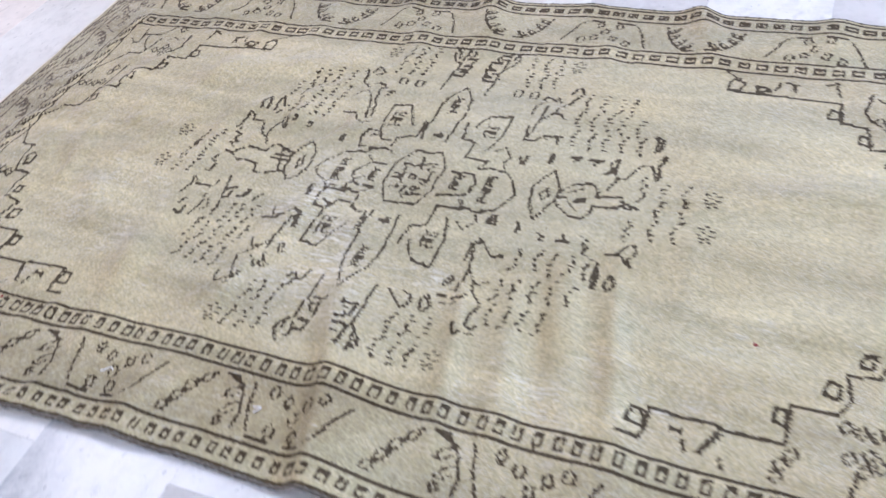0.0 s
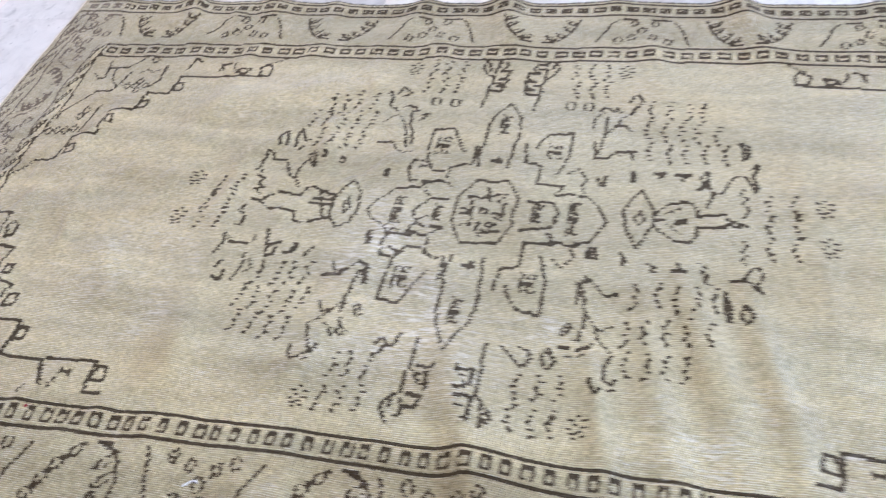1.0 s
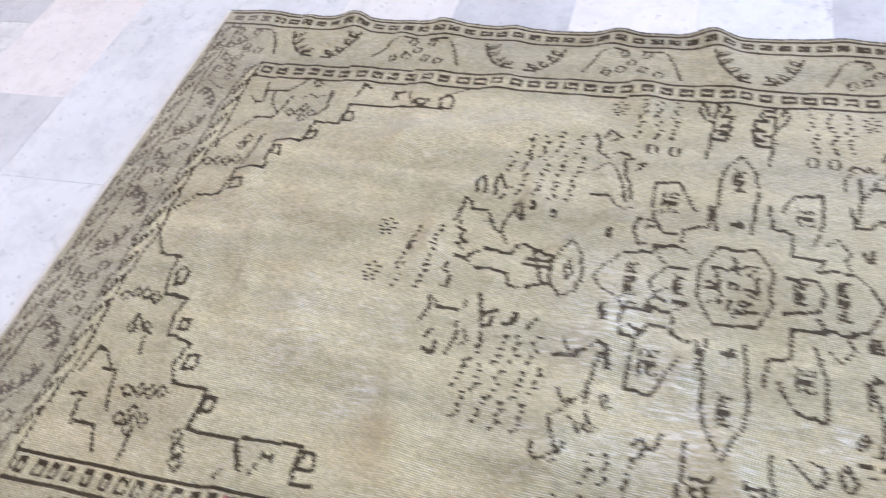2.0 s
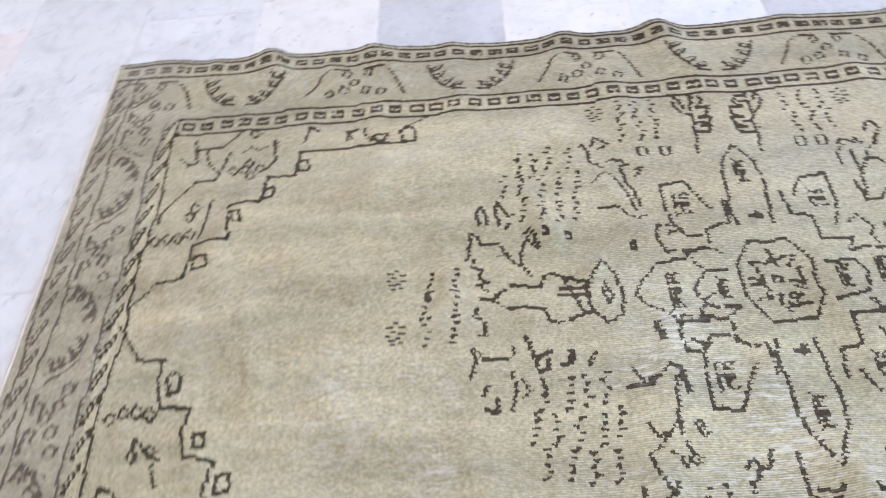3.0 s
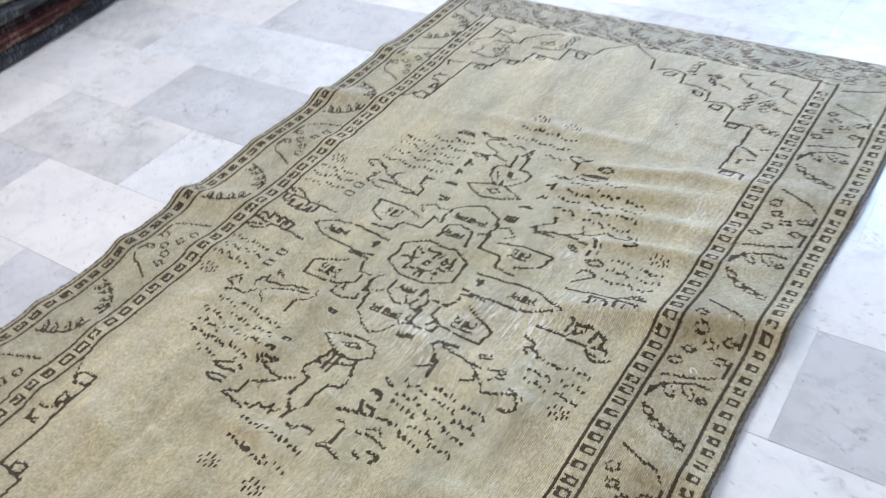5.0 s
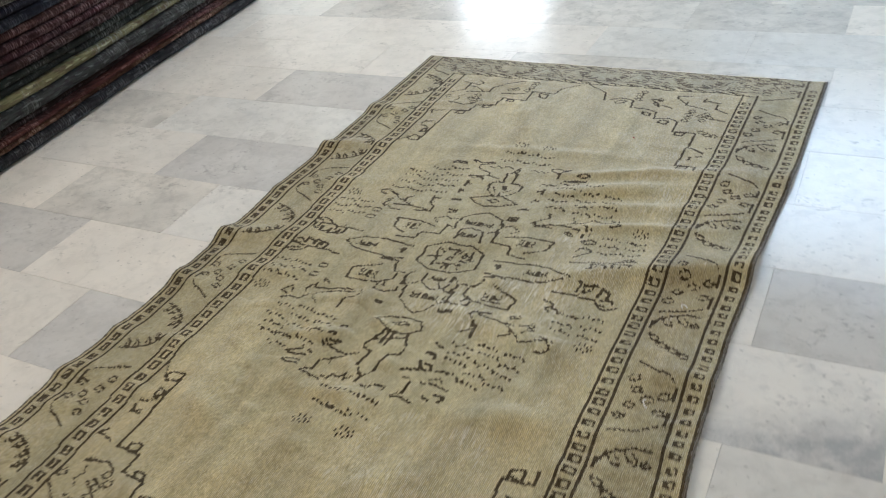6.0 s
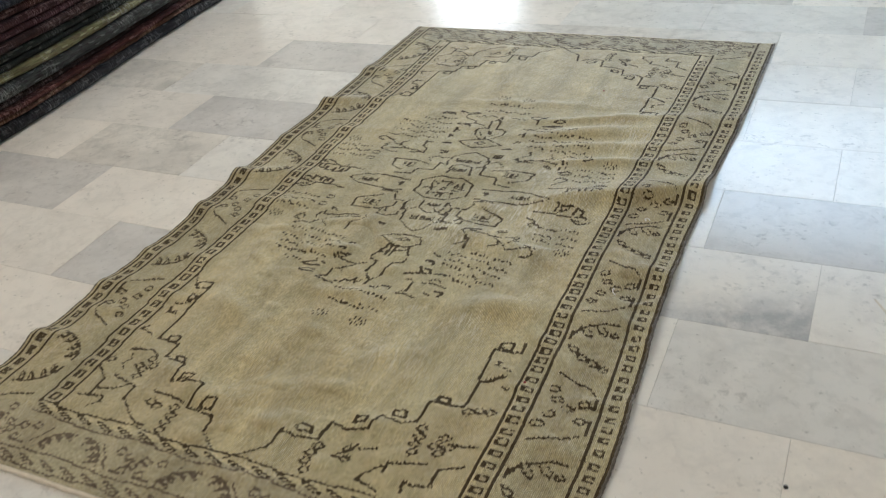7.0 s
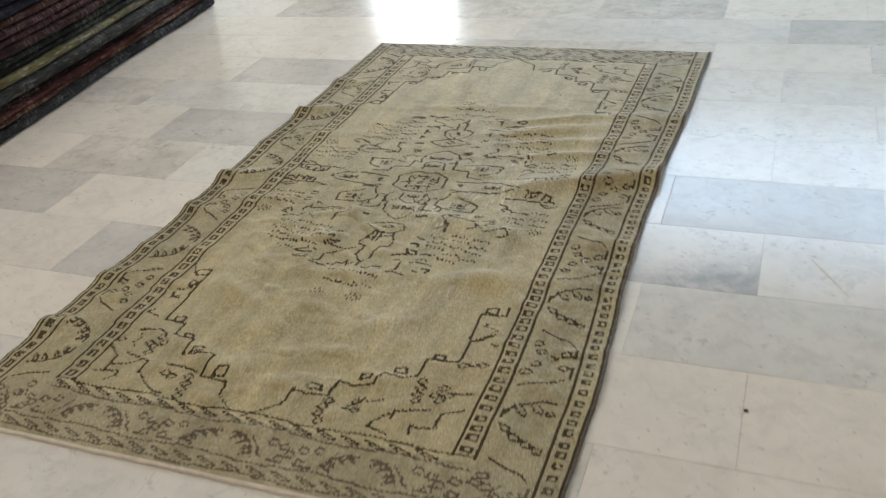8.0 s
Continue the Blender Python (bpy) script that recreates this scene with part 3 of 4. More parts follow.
def medallion_north():
    """Plants and leaves of the far half towards the pile, with the far diamond, bell and arrow."""
    draw("plant", [(-59, 42), (-66, 42), (-70, 44), (-71, 47)], [(-68, 48), (-55, 48), (-40, 46)], [(-49, 44), (-38, 45), (-38, 51)], [(-38, 51), (-42, 54), (-40, 56)], [(-43, 55), (-44, 64)], [(-44, 61), (-38, 62)])
    draw("plant_branch", [(-51, 47), (-57, 50), (-62, 53), (-62, 57), (-58, 60)], [(-63, 54), (-67, 54), (-71, 60)])
    draw("leaf", [(-79, 58), (-84, 59), (-85, 62), (-80, 64), (-75, 61), (-71, 59)])
    draw("leaf", [(-72, 44), (-75, 46), (-72, 51), (-75, 52), (-71, 54)])
    draw("leaf", [(-51, 109), (-49, 111), (-41, 111), (-43, 113), (-50, 113), (-52, 110)])
    draw("bud", [(-25, 48), (-20, 49), (-20, 51), (-26, 51)])
    draw("bud", [(-30, 63), (-23, 63)], [(-29, 64), (-23, 64)])
    draw("small_mark", [(-30, 73), (-30, 77), (-27, 75), (-31, 77)])
    draw("small_mark", [(-30, 82), (-30, 89)], [(-30, 86), (-26, 85)])
    draw("rosette", [(-33, 95), (-28, 93), (-22, 95), (-20, 92), (-24, 94), (-26, 96), (-33, 96)])
    draw("leafy_stem", [(-10, 96), (-15, 97), (-19, 99)], [(-25, 96), (-19, 98)], [(-19, 99), (-19, 102), (-24, 104), (-29, 106), (-31, 108), (-31, 111)])
    draw("leaf", [(-35, 114), (-39, 117), (-35, 117), (-32, 115), (-23, 117), (-21, 116), (-26, 114), (-31, 112)])
    draw("leafy_stem", [(-23, 111), (-19, 110), (-17, 113), (-14, 110), (-11, 113)], [(-10, 113), (-5, 111)])
    draw("diamond", [(-19, 68), (-12, 71), (-7, 74), (2, 74), (9, 71), (16, 68), (9, 64), (3, 62), (-6, 61), (-13, 64), (-19, 68)], [(-6, 68), (-1, 70), (3, 68), (-1, 66), (-6, 68)])
    draw("bell", [(-1, 74), (-6, 75), (-9, 78), (-12, 81), (-13, 88), (-10, 91), (-6, 92)], [(1, 74), (5, 76), (8, 80), (10, 83), (10, 90), (6, 92), (1, 92)])
    draw("bell_rib", [(-1, 75), (-2, 79)], [(-5, 79), (-9, 85)], [(-2, 84), (-3, 88)], [(0, 83), (-1, 88)], [(1, 80), (6, 85)])
    draw("arrow", [(-5, 92), (-7, 104)], [(-4, 104), (-1, 113)], [(1, 92), (1, 104)], [(-1, 104), (0, 110)])


def medallion_south():
    """Plants and leaves of the near half towards the pile, with the near diamond, bell and arrow."""
    draw("plant", [(-57, -64), (-59, -62), (-62, -60), (-63, -57), (-57, -53), (-49, -50), (-39, -48)], [(-42, -46), (-51, -47), (-56, -50), (-67, -51), (-67, -47)], [(-43, -63), (-43, -56), (-37, -52), (-34, -48), (-37, -44)])
    draw("leaf", [(-79, -67), (-81, -66), (-75, -64), (-70, -64), (-66, -59)], [(-79, -62), (-85, -60), (-80, -55), (-77, -59)])
    draw("leaf", [(-69, -56), (-71, -53), (-69, -49)])
    draw("small_mark", [(-59, -45), (-64, -42)], [(-63, -45), (-64, -42)])
    draw("leaf", [(-35, -113), (-41, -114), (-46, -112), (-40, -110), (-36, -110)])
    draw("leaf", [(-35, -105), (-44, -106), (-49, -105), (-40, -101), (-41, -98)], [(-33, -102), (-36, -101)])
    draw("leafy_stem", [(-17, -119), (-21, -118), (-28, -117), (-31, -117), (-30, -114), (-26, -113), (-26, -106), (-20, -103), (-14, -100), (-13, -97), (-8, -94)], [(-19, -106), (-19, -103)], [(-13, -97), (-19, -97), (-23, -96), (-28, -94)])
    draw("leaf", [(-30, -95), (-32, -93), (-27, -91), (-21, -90), (-26, -94)])
    draw("leafy_stem", [(-18, -116), (-14, -117), (-13, -113), (-8, -114), (-6, -110), (-5, -115), (-1, -111)])
    draw("diamond", [(-13, -66), (-10, -63), (-5, -61), (4, -60), (13, -61), (17, -67), (13, -70), (8, -73), (0, -73), (-5, -71), (-13, -66)], [(-3, -66), (2, -67), (8, -66), (5, -64), (-3, -66)])
    draw("bell", [(-3, -73), (-7, -81), (-9, -86), (-8, -89), (-3, -90), (-4, -102)], [(7, -103), (8, -90), (13, -89), (15, -85), (15, -83)], [(14, -81), (12, -77), (10, -71)])
    draw("bell_rib", [(-7, -82), (10, -76)], [(-1, -83), (-1, -74)], [(2, -84), (2, -72)])
    draw("arrow", [(2, -114), (2, -110), (6, -106), (7, -103)], [(4, -109), (0, -108), (-2, -104)])
    draw("leaf", [(7, -115), (11, -117), (14, -113), (20, -113), (20, -115)])


def medallion_sprigs():
    """Rows of little wavy sprigs round the medallion, with a star flower at some row ends."""
    south = [(46, -93), (46, -84), (45, -78), (44, -71), (59, -97), (60, -90), (62, -82), (61, -74), (58, -68), (74, -94), (75, -86), (76, -79), (76, -71), (92, -44), (91, -38), (91, -30), (109, -45), (108, -37), (107, -29)]
    south += [(-69, -94), (-69, -88), (-73, -81), (-72, -72), (-58, -101), (-58, -94), (-57, -85), (-58, -78), (-58, -70), (-43, -94), (-41, -86), (-41, -79), (-43, -72)]
    south += [(-5, -133), (5, -135), (17, -134), (-6, -123), (6, -123), (17, -124)]
    north = [(42, 70), (40, 79), (42, 86), (41, 94), (40, 101), (61, 68), (60, 75), (58, 83), (58, 91), (59, 99), (76, 69), (77, 77), (76, 84), (76, 91), (93, 30), (92, 38), (91, 46), (108, 30), (109, 38), (108, 45)]
    north += [(-74, 69), (-74, 78), (-73, 87), (-73, 93), (-59, 68), (-58, 76), (-59, 84), (-58, 91), (-57, 100), (-44, 70), (-43, 79), (-43, 86), (-44, 95), (-44, 104)]
    north += [(-13, 122), (-13, 132), (-1, 122), (-2, 133), (11, 122), (11, 132)]
    for i, j in south:
        zig(i, j, 1, (0, 0, 2, 3))
    for i, j in north:
        zig(i, j, 1, (1, 1, 4, 2))
    for i, j in ((-102, -46), (-102, -39), (-103, -31), (-88, -47), (-87, -38), (-89, -31)):
        zig(i, j, 1, (0, 2, 3))
    for i, j in ((-102, 29), (-103, 37), (-103, 45), (-88, 31), (-88, 39), (-89, 46)):
        zig(i, j, 1, (1, 2, 4))
    for i, j in ((108, 54), (110, -54), (-103, 54), (-102, -58), (-8, -147), (17, -147), (-12, 143), (9, 144)):
        sprig(i, j)
    for i, j in ((-74, -40), (-74, -30), (-75, 29), (-75, 38)):
        begin("rosette")
        ring(i, j, 3, 2)
    for i, j in ((-29, -86), (-28, -77), (-20, -52), (30, -82), (22, 49)):
        tick(i, j)


def corner_west(mj):
    """The stepped corner filling on the side of the pile, with its scrolls, stems and flowers."""
    at = dict(mi=1, mj=1) if mj > 0 else dict(mj=-1, di=-5, dj=-5)
    draw("corner_spandrel", [(-91, -144), (-90, -194), (-74, -195), (-73, -207), (-57, -209), (-56, -223), (-35, -220), (-35, -236), (-17, -237), (-15, -247), (-2, -257)], **at)
    draw("corner_spandrel", [(6, -259), (23, -247), (25, -235)], **at)
    for loop in ([(-92, -146), (-100, -147), (-102, -142), (-99, -140), (-92, -140), (-92, -146)], [(-77, -194), (-83, -194), (-84, -190), (-77, -189), (-77, -194)], [(-60, -208), (-66, -208), (-67, -204), (-61, -204), (-60, -208)],
                 [(-44, -219), (-51, -221), (-51, -217), (-44, -216), (-44, -219)], [(-21, -234), (-28, -234), (-27, -228), (-21, -227), (-21, -234)]):
        draw("scroll", loop, **at)
    draw("scroll", [(-102, -145), (-105, -140), (-109, -134)], **at)
    draw("corner_leaf", [(-95, -172), (-102, -171), (-103, -167)], [(-96, -170), (-102, -173)], **at)
    draw("corner_leaf", [(-102, -164), (-98, -164), (-94, -161), (-93, -154), (-98, -153), (-96, -160)], **at)
    draw("corner_stem", [(-96, -244), (-96, -232), (-106, -224)], [(-90, -252), (-85, -247), (-87, -243), (-95, -245), (-102, -246)], [(-96, -240), (-85, -237), (-77, -231)], [(-73, -242), (-73, -232), (-82, -230), (-92, -228)], [(-71, -242), (-64, -248), (-54, -254), (-48, -254)], **at)
    draw("corner_leaf", [(-91, -222), (-95, -218), (-92, -214), (-95, -210)], [(-99, -208), (-94, -205)], **at)
    draw("corner_stem", [(-96, -207), (-84, -205), (-77, -208)], **at)
    draw("corner_stem", [(-38, -234), (-49, -232), (-57, -232), (-61, -231)], **at)
    draw("corner_leaf", [(-95, -193), (-102, -191), (-106, -191), (-104, -186)], **at)
    petals(((-79, -224), (-79, -219), (-83, -217), (-78, -211), (-74, -215), (-51, -240), (-56, -238), (-104, -217), (-38, -253), (-39, -248), (-39, -243), (-41, -238)), **at)


def corner_east(mj):
    """The stepped corner filling on the side of the open floor."""
    at = dict(mi=1, mj=1) if mj > 0 else dict(mj=-1, dj=-4)
    draw("corner_spandrel", [(25, -235), (33, -237), (44, -234), (45, -222), (55, -224), (66, -221), (67, -210), (80, -212), (87, -209), (87, -193), (105, -193), (105, -178), (103, -146)], **at)
    for loop in ([(30, -231), (33, -233), (39, -232), (38, -228), (32, -228), (30, -231)], [(56, -219), (62, -218), (62, -214), (56, -215), (56, -219)], [(73, -208), (80, -208), (79, -203), (72, -204), (73, -208)],
                 [(90, -192), (97, -192), (96, -188), (90, -188), (90, -192)], [(105, -144), (112, -145), (112, -139), (105, -140), (105, -144)]):
        draw("scroll", loop, **at)
    draw("scroll", [(103, -146), (112, -146), (118, -145), (118, -137)], **at)
    draw("corner_leaf", [(67, -240), (56, -241), (63, -235), (65, -230), (68, -233), (77, -230)], **at)
    draw("corner_stem", [(76, -250), (77, -246), (83, -241), (86, -238), (86, -242)], [(76, -250), (83, -251), (89, -253)], [(86, -236), (92, -235), (104, -231)], **at)
    draw("corner_stem", [(99, -250), (98, -244), (102, -245), (112, -243)], [(110, -241), (110, -233), (121, -227)], **at)
    draw("corner_stem", [(110, -216), (122, -215)], **at)
    draw("corner_leaf", [(108, -172), (118, -166)], [(107, -171), (118, -165)], [(122, -174), (118, -173)], **at)
    draw("corner_leaf", [(109, -159), (111, -155)], [(119, -161), (114, -160)], [(111, -159), (109, -155)], **at)
    petals(((48, -252), (46, -247), (46, -242), (47, -237), (64, -240), (62, -234), (94, -226), (93, -221), (93, -216), (92, -211), (106, -223), (102, -219), (105, -213), (109, -218), (109, -195), (114, -192), (119, -191)), **at)


def petals(places, **at):
    for i, j in places:
        draw("petal", [(i - 3, j - 1), (i, j - 3), (i + 3, j), (i, j + 2), (i - 3, j - 1)], **at)


def band_xy(side, along, out):
    """Knot of a border band from the place along it and the height over the inner guard."""
    if side == "left":
        return -127 - out, along
    if side == "right":
        return 138 + out, along
    if side == "near":
        return along, round(-270 - out * 0.6)
    return along, round(264 + out * 0.6)


def border_stroke(side, at, points, flip=1, gap=0.0):
    stroke([band_xy(side, at + flip * a, b) for a, b in points], gap=gap)


def cup(side, at):
    """Two leafy arms that open towards the rug's edge: a dashed spine with looped leaves, long on the east side, short and wide apart on the others."""
    for f in (1, -1):
        begin("leafy_arm")
        if side != "right":
            border_stroke(side, at, [(21, 24), (20, 18), (17, 11), (13, 5), (9, 2), (3, 2)], f)
            for a, b in ((17, 21), (16, 15), (12, 9), (7, 6)):
                border_stroke(side, at, [(a + 3, b - 2), (a, b + 1), (a - 3, b + 2), (a - 2, b - 1), (a + 2, b - 2)], f)
            continue
        if f > 0:
            border_stroke(side, at, [(4, 1), (10, 3), (13, 9), (16, 16), (16, 23)], f)
            border_stroke(side, at, [(1, 0), (7, 0)], f)
            for a, b in ((11, 4), (14, 11)):
                border_stroke(side, at, [(a, b), (a - 5, b + 3), (a - 7, b + 7), (a - 4, b + 7), (a - 1, b + 4)], f)
        else:
            for a, b in ((4, 1), (9, 6), (12, 12), (15, 18)):
                border_stroke(side, at, [(a, b), (a + 5, b + 3), (a + 5, b + 6), (a + 2, b + 6), (a, b)], f)
        if f > 0:
            begin("leaf")
            border_stroke(side, at, [(9, 20), (10, 23), (8, 24), (7, 21), (9, 20)], f)


def posy(side, at, flip=1):
    """Small lozenges set crosswise between two bending stems that end in a short bar beside the edge."""
    for points in ([(-24, 3), (-19, 12), (-17, 19), (-13, 23)], [(-10, 24), (-3, 24)], [(25, 1), (21, 14), (17, 22)], [(15, 24), (5, 24)]):
        begin("stem")
        border_stroke(side, at, points, flip)
    for a, b in ((-12, 4), (-5, 7), (0, 13), (6, 6), (14, 3), (-4, 20), (7, 20)):
        i, j = band_xy(side, at + flip * a, b)
        lozenge(i, j, flip)


BOW = ((-262, 5), (-110, 1), (0, 0), (110, -2), (257, -3))


def bowed(j, bow):
    """How far a guard of knots stands off its straight line at row j."""
    return round(float(np.interp(j, [p[0] for p in bow], [p[1] for p in bow]))) if bow else 0


def side_guard(i_in, i_out, j_from, j_to, bow=(), pitch=8, long=4, lines=2):
    """Two dark lines with a row of little open squares between."""
    for i in (i_in, i_out)[:lines]:
        begin("guard_line", "dark brown guard line")
        for j in range(j_from, j_to + 1):
            knot(i + bowed(j, bow), j)
            knot(i + bowed(j, bow) + 1, j)
    low, high = sorted((i_in, i_out))
    low, high = (low + 4, high - 3) if long > 4 else (low + 4, low + 8) if low > 140 else (low + 3, high - 2)
    for n in range(int((j_to - j_from - 9) / pitch)):
        jj = round(j_from + 4 + n * pitch)
        off, size = bowed(jj, bow), long + random.choice((0, 0, 0, 1))
        begin("square")
        for i in range(low + off, high + off + 1):
            for k in (0, size):
                if random.random() > 0.06:
                    knot(i, jj + k)
        for k in range(size + 1):
            for i in (low + off, low + off + 1, high + off - 1, high + off) if long > 4 else (low + off, low + off + 1, high + off):
                if random.random() > 0.12:
                    knot(i, jj + k)
        if long > 4 and random.random() < 0.6:
            knot(low + off + 2, jj + 2), knot(low + off + 2, jj + 3)


def end_guard(j_in, j_out, i_from, i_to):
    """Two thin wavering lines with slanting lozenges between."""
    mid = (j_in + j_out) // 2
    for i in range(i_from + 8, i_to - 8, 14):
        begin("lozenge")
        for a, b in ((-6, 2), (-5, 2), (-4, 2), (-3, 2), (-2, 1), (-1, 1), (0, 1), (1, 0), (2, 0), (3, 0), (4, -1), (-5, 1), (-3, 0), (-2, 0), (-1, -1), (0, -1), (2, -2), (3, -2), (5, -2), (6, -2), (6, -1), (5, -1)):
            knot(i + a, mid + b)
    for j in (j_in, j_out):
        begin("guard_line", "faded brown guard line")
        for i in range(i_from, i_to + 1):
            jj = j + round(0.8 * math.sin(i * 0.09 + j))
            knot(i, jj)
            knot(i, j + round(0.8 * math.sin((i + 1) * 0.09 + j)))
            if i % 3 == 0:
                knot(i, jj + 1)


random.seed(4)
medallion_heart()
for m in (-1, 1):
    medallion_side(m)
small_trees(-1)
medallion_east()
medallion_north()
medallion_south()
medallion_sprigs()
for m in (1, -1):
    corner_west(m)
    corner_east(m)
for at in (-228, -113, 4, 114, 229):
    cup("left", at)
for at in (-279, -171, -57, 59, 172, 276):
    posy("left", at)
for at in (-228, -127, -27, 69, 167):
    cup("right", at)
for at in (-279, -177, -79, 13, 111, 209, 275):
    posy("right", at, -1)
for side in ("near", "far"):
    for k in (-1, 0, 1):
        cup(side, 6 + 80 * k)
    for k in (-1, 1):
        posy(side, 6 + 40 * k)
    for k in (-1.55, 1.5):
        posy(side, round(6 + 80 * k))
side_guard(-155, -166, J0 + 2, J1 - 2, (), 9, 5)
side_guard(-112, -124, -258, 257, BOW, 9.3, 5)
side_guard(125, 135, -258, 257, (), 7.5, 3)
side_guard(165, 176, J0 + 2, J1 - 2, (), 7.5, 3)
for j_in, j_out, i_from, i_to in ((-257, -265, -118, 136), (-287, -296, -155, 167), (256, 263, -126, 136), (281, 289, -155, 167)):
    end_guard(j_in, j_out, i_from, i_to)


def soft_step(v, a, b):
    t = np.clip((v - a) / (b - a), 0, 1)
    return t * t * (3 - 2 * t)


# centre, height, half-width, half-length, turn
SWELLS = [(-0.3, -0.62, 0.009, 0.05, 0.14, 0.3), (-0.1, -0.8, 0.005, 0.05, 0.2, -0.6), (0.1, -1, 0.004, 0.06, 0.12, 0.2), (-0.36, -0.4, 0.006, 0.05, 0.12, 0.2), (-0.1, 0.8, 0.005, 0.04, 0.2, 0.3),
          (0.2, 0.9, 0.004, 0.04, 0.2, 0.2), (0.25, 0.52, 0.003, 0.2, 0.02, 0.2), (-0.5, -0.2, 0.005, 0.12, 0.035, 0.2), (-0.5, 0.3, 0.004, 0.14, 0.03, 0.2), (-0.05, -0.55, 0.004, 0.2, 0.03, 0.15),
          (0.05, -0.92, 0.004, 0.22, 0.03, 0.4), (0.3, -0.95, 0.004, 0.14, 0.03, 0.3), (0.05, 0.62, 0.003, 0.25, 0.025, 0.1),
          (-0.17, -0.78, 0.0035, 0.035, 0.15, -0.15), (0.09, -0.82, 0.003, 0.035, 0.16, -0.1), (0.2, -0.8, 0.003, 0.028, 0.14, -0.1), (0.31, -0.72, 0.003, 0.028, 0.12, -0.15), (-0.03, -0.78, 0.0025, 0.032, 0.14, -0.1)]
CREASES = [(0.4, -0.5, 0.012, 0.1, 0.045, 0.2), (0.36, 0.46, 0.007, 0.2, 0.028, 0.25), (0.4, 0.36, 0.006, 0.2, 0.028, 0.2), (0.42, 0.56, 0.006, 0.18, 0.028, 0.25), (-0.2, -0.96, 0.006, 0.2, 0.03, -0.3),
          (0.2, -0.75, 0.005, 0.12, 0.04, 0.5), (0.45, 0.02, 0.008, 0.1, 0.05, 0.3), (0.02, 0.1, 0.004, 0.2, 0.05, 0.2), (-0.27, -0.7, 0.006, 0.12, 0.035, -0.3), (0.22, -0.22, 0.005, 0.24, 0.045, -0.25),
          (0.45, 0.27, 0.006, 0.2, 0.022, 0.2), (0.3, 0.42, 0.003, 0.22, 0.018, 0.22)]


def rug_shape(u, v):
    """The rug as it lies: the ends a little slanting, the sides wandering, folds and ripples. From flat metres to x, y, z."""
    side = soft_step(u, 0.3, 0.79)
    drift = 0.045 * soft_step(-v, 0.42, 0.95) * side + 0.014 * soft_step(v, 0.25, 0.7) * side - 0.012 * np.exp(-((v + 0.2) / 0.25) ** 2) * side
    drift = drift + side * np.interp(v, [-1.1, -0.97, -0.9, -0.72, -0.65, -0.55, -0.2, -0.08, 0.1, 0.3], [-0.004, -0.006, -0.003, 0.0025, 0.008, 0.0145, 0.015, 0.008, 0.004, 0.0])
    left = soft_step(-u, 0.45, 0.75)
    drift = drift + 0.012 * np.exp(-((v + 0.42) / 0.16) ** 2) * left - 0.008 * np.exp(-((v - 0.25) / 0.14) ** 2) * left - 0.008 * soft_step(-v, 1.0, 1.3) * left
    x = np.interp(u, [-0.75, -0.5, -0.33, 0.0, 0.26, 0.56, 0.79], [-0.76, -0.513, -0.34, 0.0, 0.267, 0.543, 0.779]) + drift
    y = np.interp(v, [-1.311, -0.64, -0.3, 0.0, 1.28], [-1.317, -0.648, -0.301, 0.0, 1.287]) * (1 - np.where(v < 0, 0.026, 0.004) * u)
    z = 0.004 + 0 * u
    edge_w, edge_e = -0.75, 0.79
    # folds that run in from the long sides: place, height, half-width, reach, slant
    for vc, h, s, reach, slant in ((-0.96, 0.014, 0.05, 0.16, 0.3), (-0.71, 0.011, 0.05, 0.14, 0.2), (-0.53, 0.006, 0.04, 0.12, 0.0), (-0.285, 0.012, 0.045, 0.16, -0.2),
                                   (-0.085, 0.02, 0.05, 0.2, 0.25), (0.2, 0.006, 0.05, 0.12, 0.0), (0.475, 0.02, 0.05, 0.2, 0.3), (0.8, 0.01, 0.05, 0.14, 0.0), (-1.2, 0.004, 0.06, 0.1, 0.0)):
        d = (v - vc - slant * (u - edge_w)) / (0.78 * s)
        z = z + 1.2 * h * np.exp(-d * d) * np.exp(-(((u - edge_w) / reach) ** 2))
    for vc, h, s0, s1, reach, slant in ((0.155, 0.038, 0.035, 0.09, 0.42, 0.32), (0.62, 0.014, 0.05, 0.07, 0.34, 0.25), (-0.27, 0.014, 0.05, 0.08, 0.24, -0.1),
                                        (-0.47, 0.009, 0.04, 0.07, 0.22, 0.0), (-0.85, 0.006, 0.07, 0.08, 0.2, 0.0), (0.95, 0.005, 0.06, 0.08, 0.2, 0.0)):
        d = v - vc - slant * (u - edge_e)
        d = np.where(d < 0, d / s0, d / s1)
        z = z + h * np.exp(-d * d) * np.exp(-(((u - edge_e) / reach) ** 2))
    # low swells and creases in the field
    for uc, vc, h, su, sv, turn in SWELLS + CREASES:
        a, b = u - uc, v - vc
        p, q = a * math.cos(turn) + b * math.sin(turn), b * math.cos(turn) - a * math.sin(turn)
        z = z + 2.0 * h * np.exp(-((p / su) ** 2) - (q / sv) ** 2)
    z = z + 0.0012 * np.sin(u * 19 + 2 * np.sin(v * 5)) * np.sin(v * 13 + 1.5) + 0.0008 * np.sin(u * 43 + v * 9) * np.sin(v * 37 - u * 11)
    # many shallow wrinkles, mostly across the rug, in patches
    lot = random.Random(21)
    crease = 0 * u
    for k in range(16):
        wave, turn, start = lot.uniform(0.05, 0.16), lot.gauss(0.1, 0.45), lot.uniform(0, 6.28)
        crease = crease + wave / 0.1 * np.sin(2 * math.pi / wave * (v * math.cos(turn) + u * math.sin(turn)) + start)
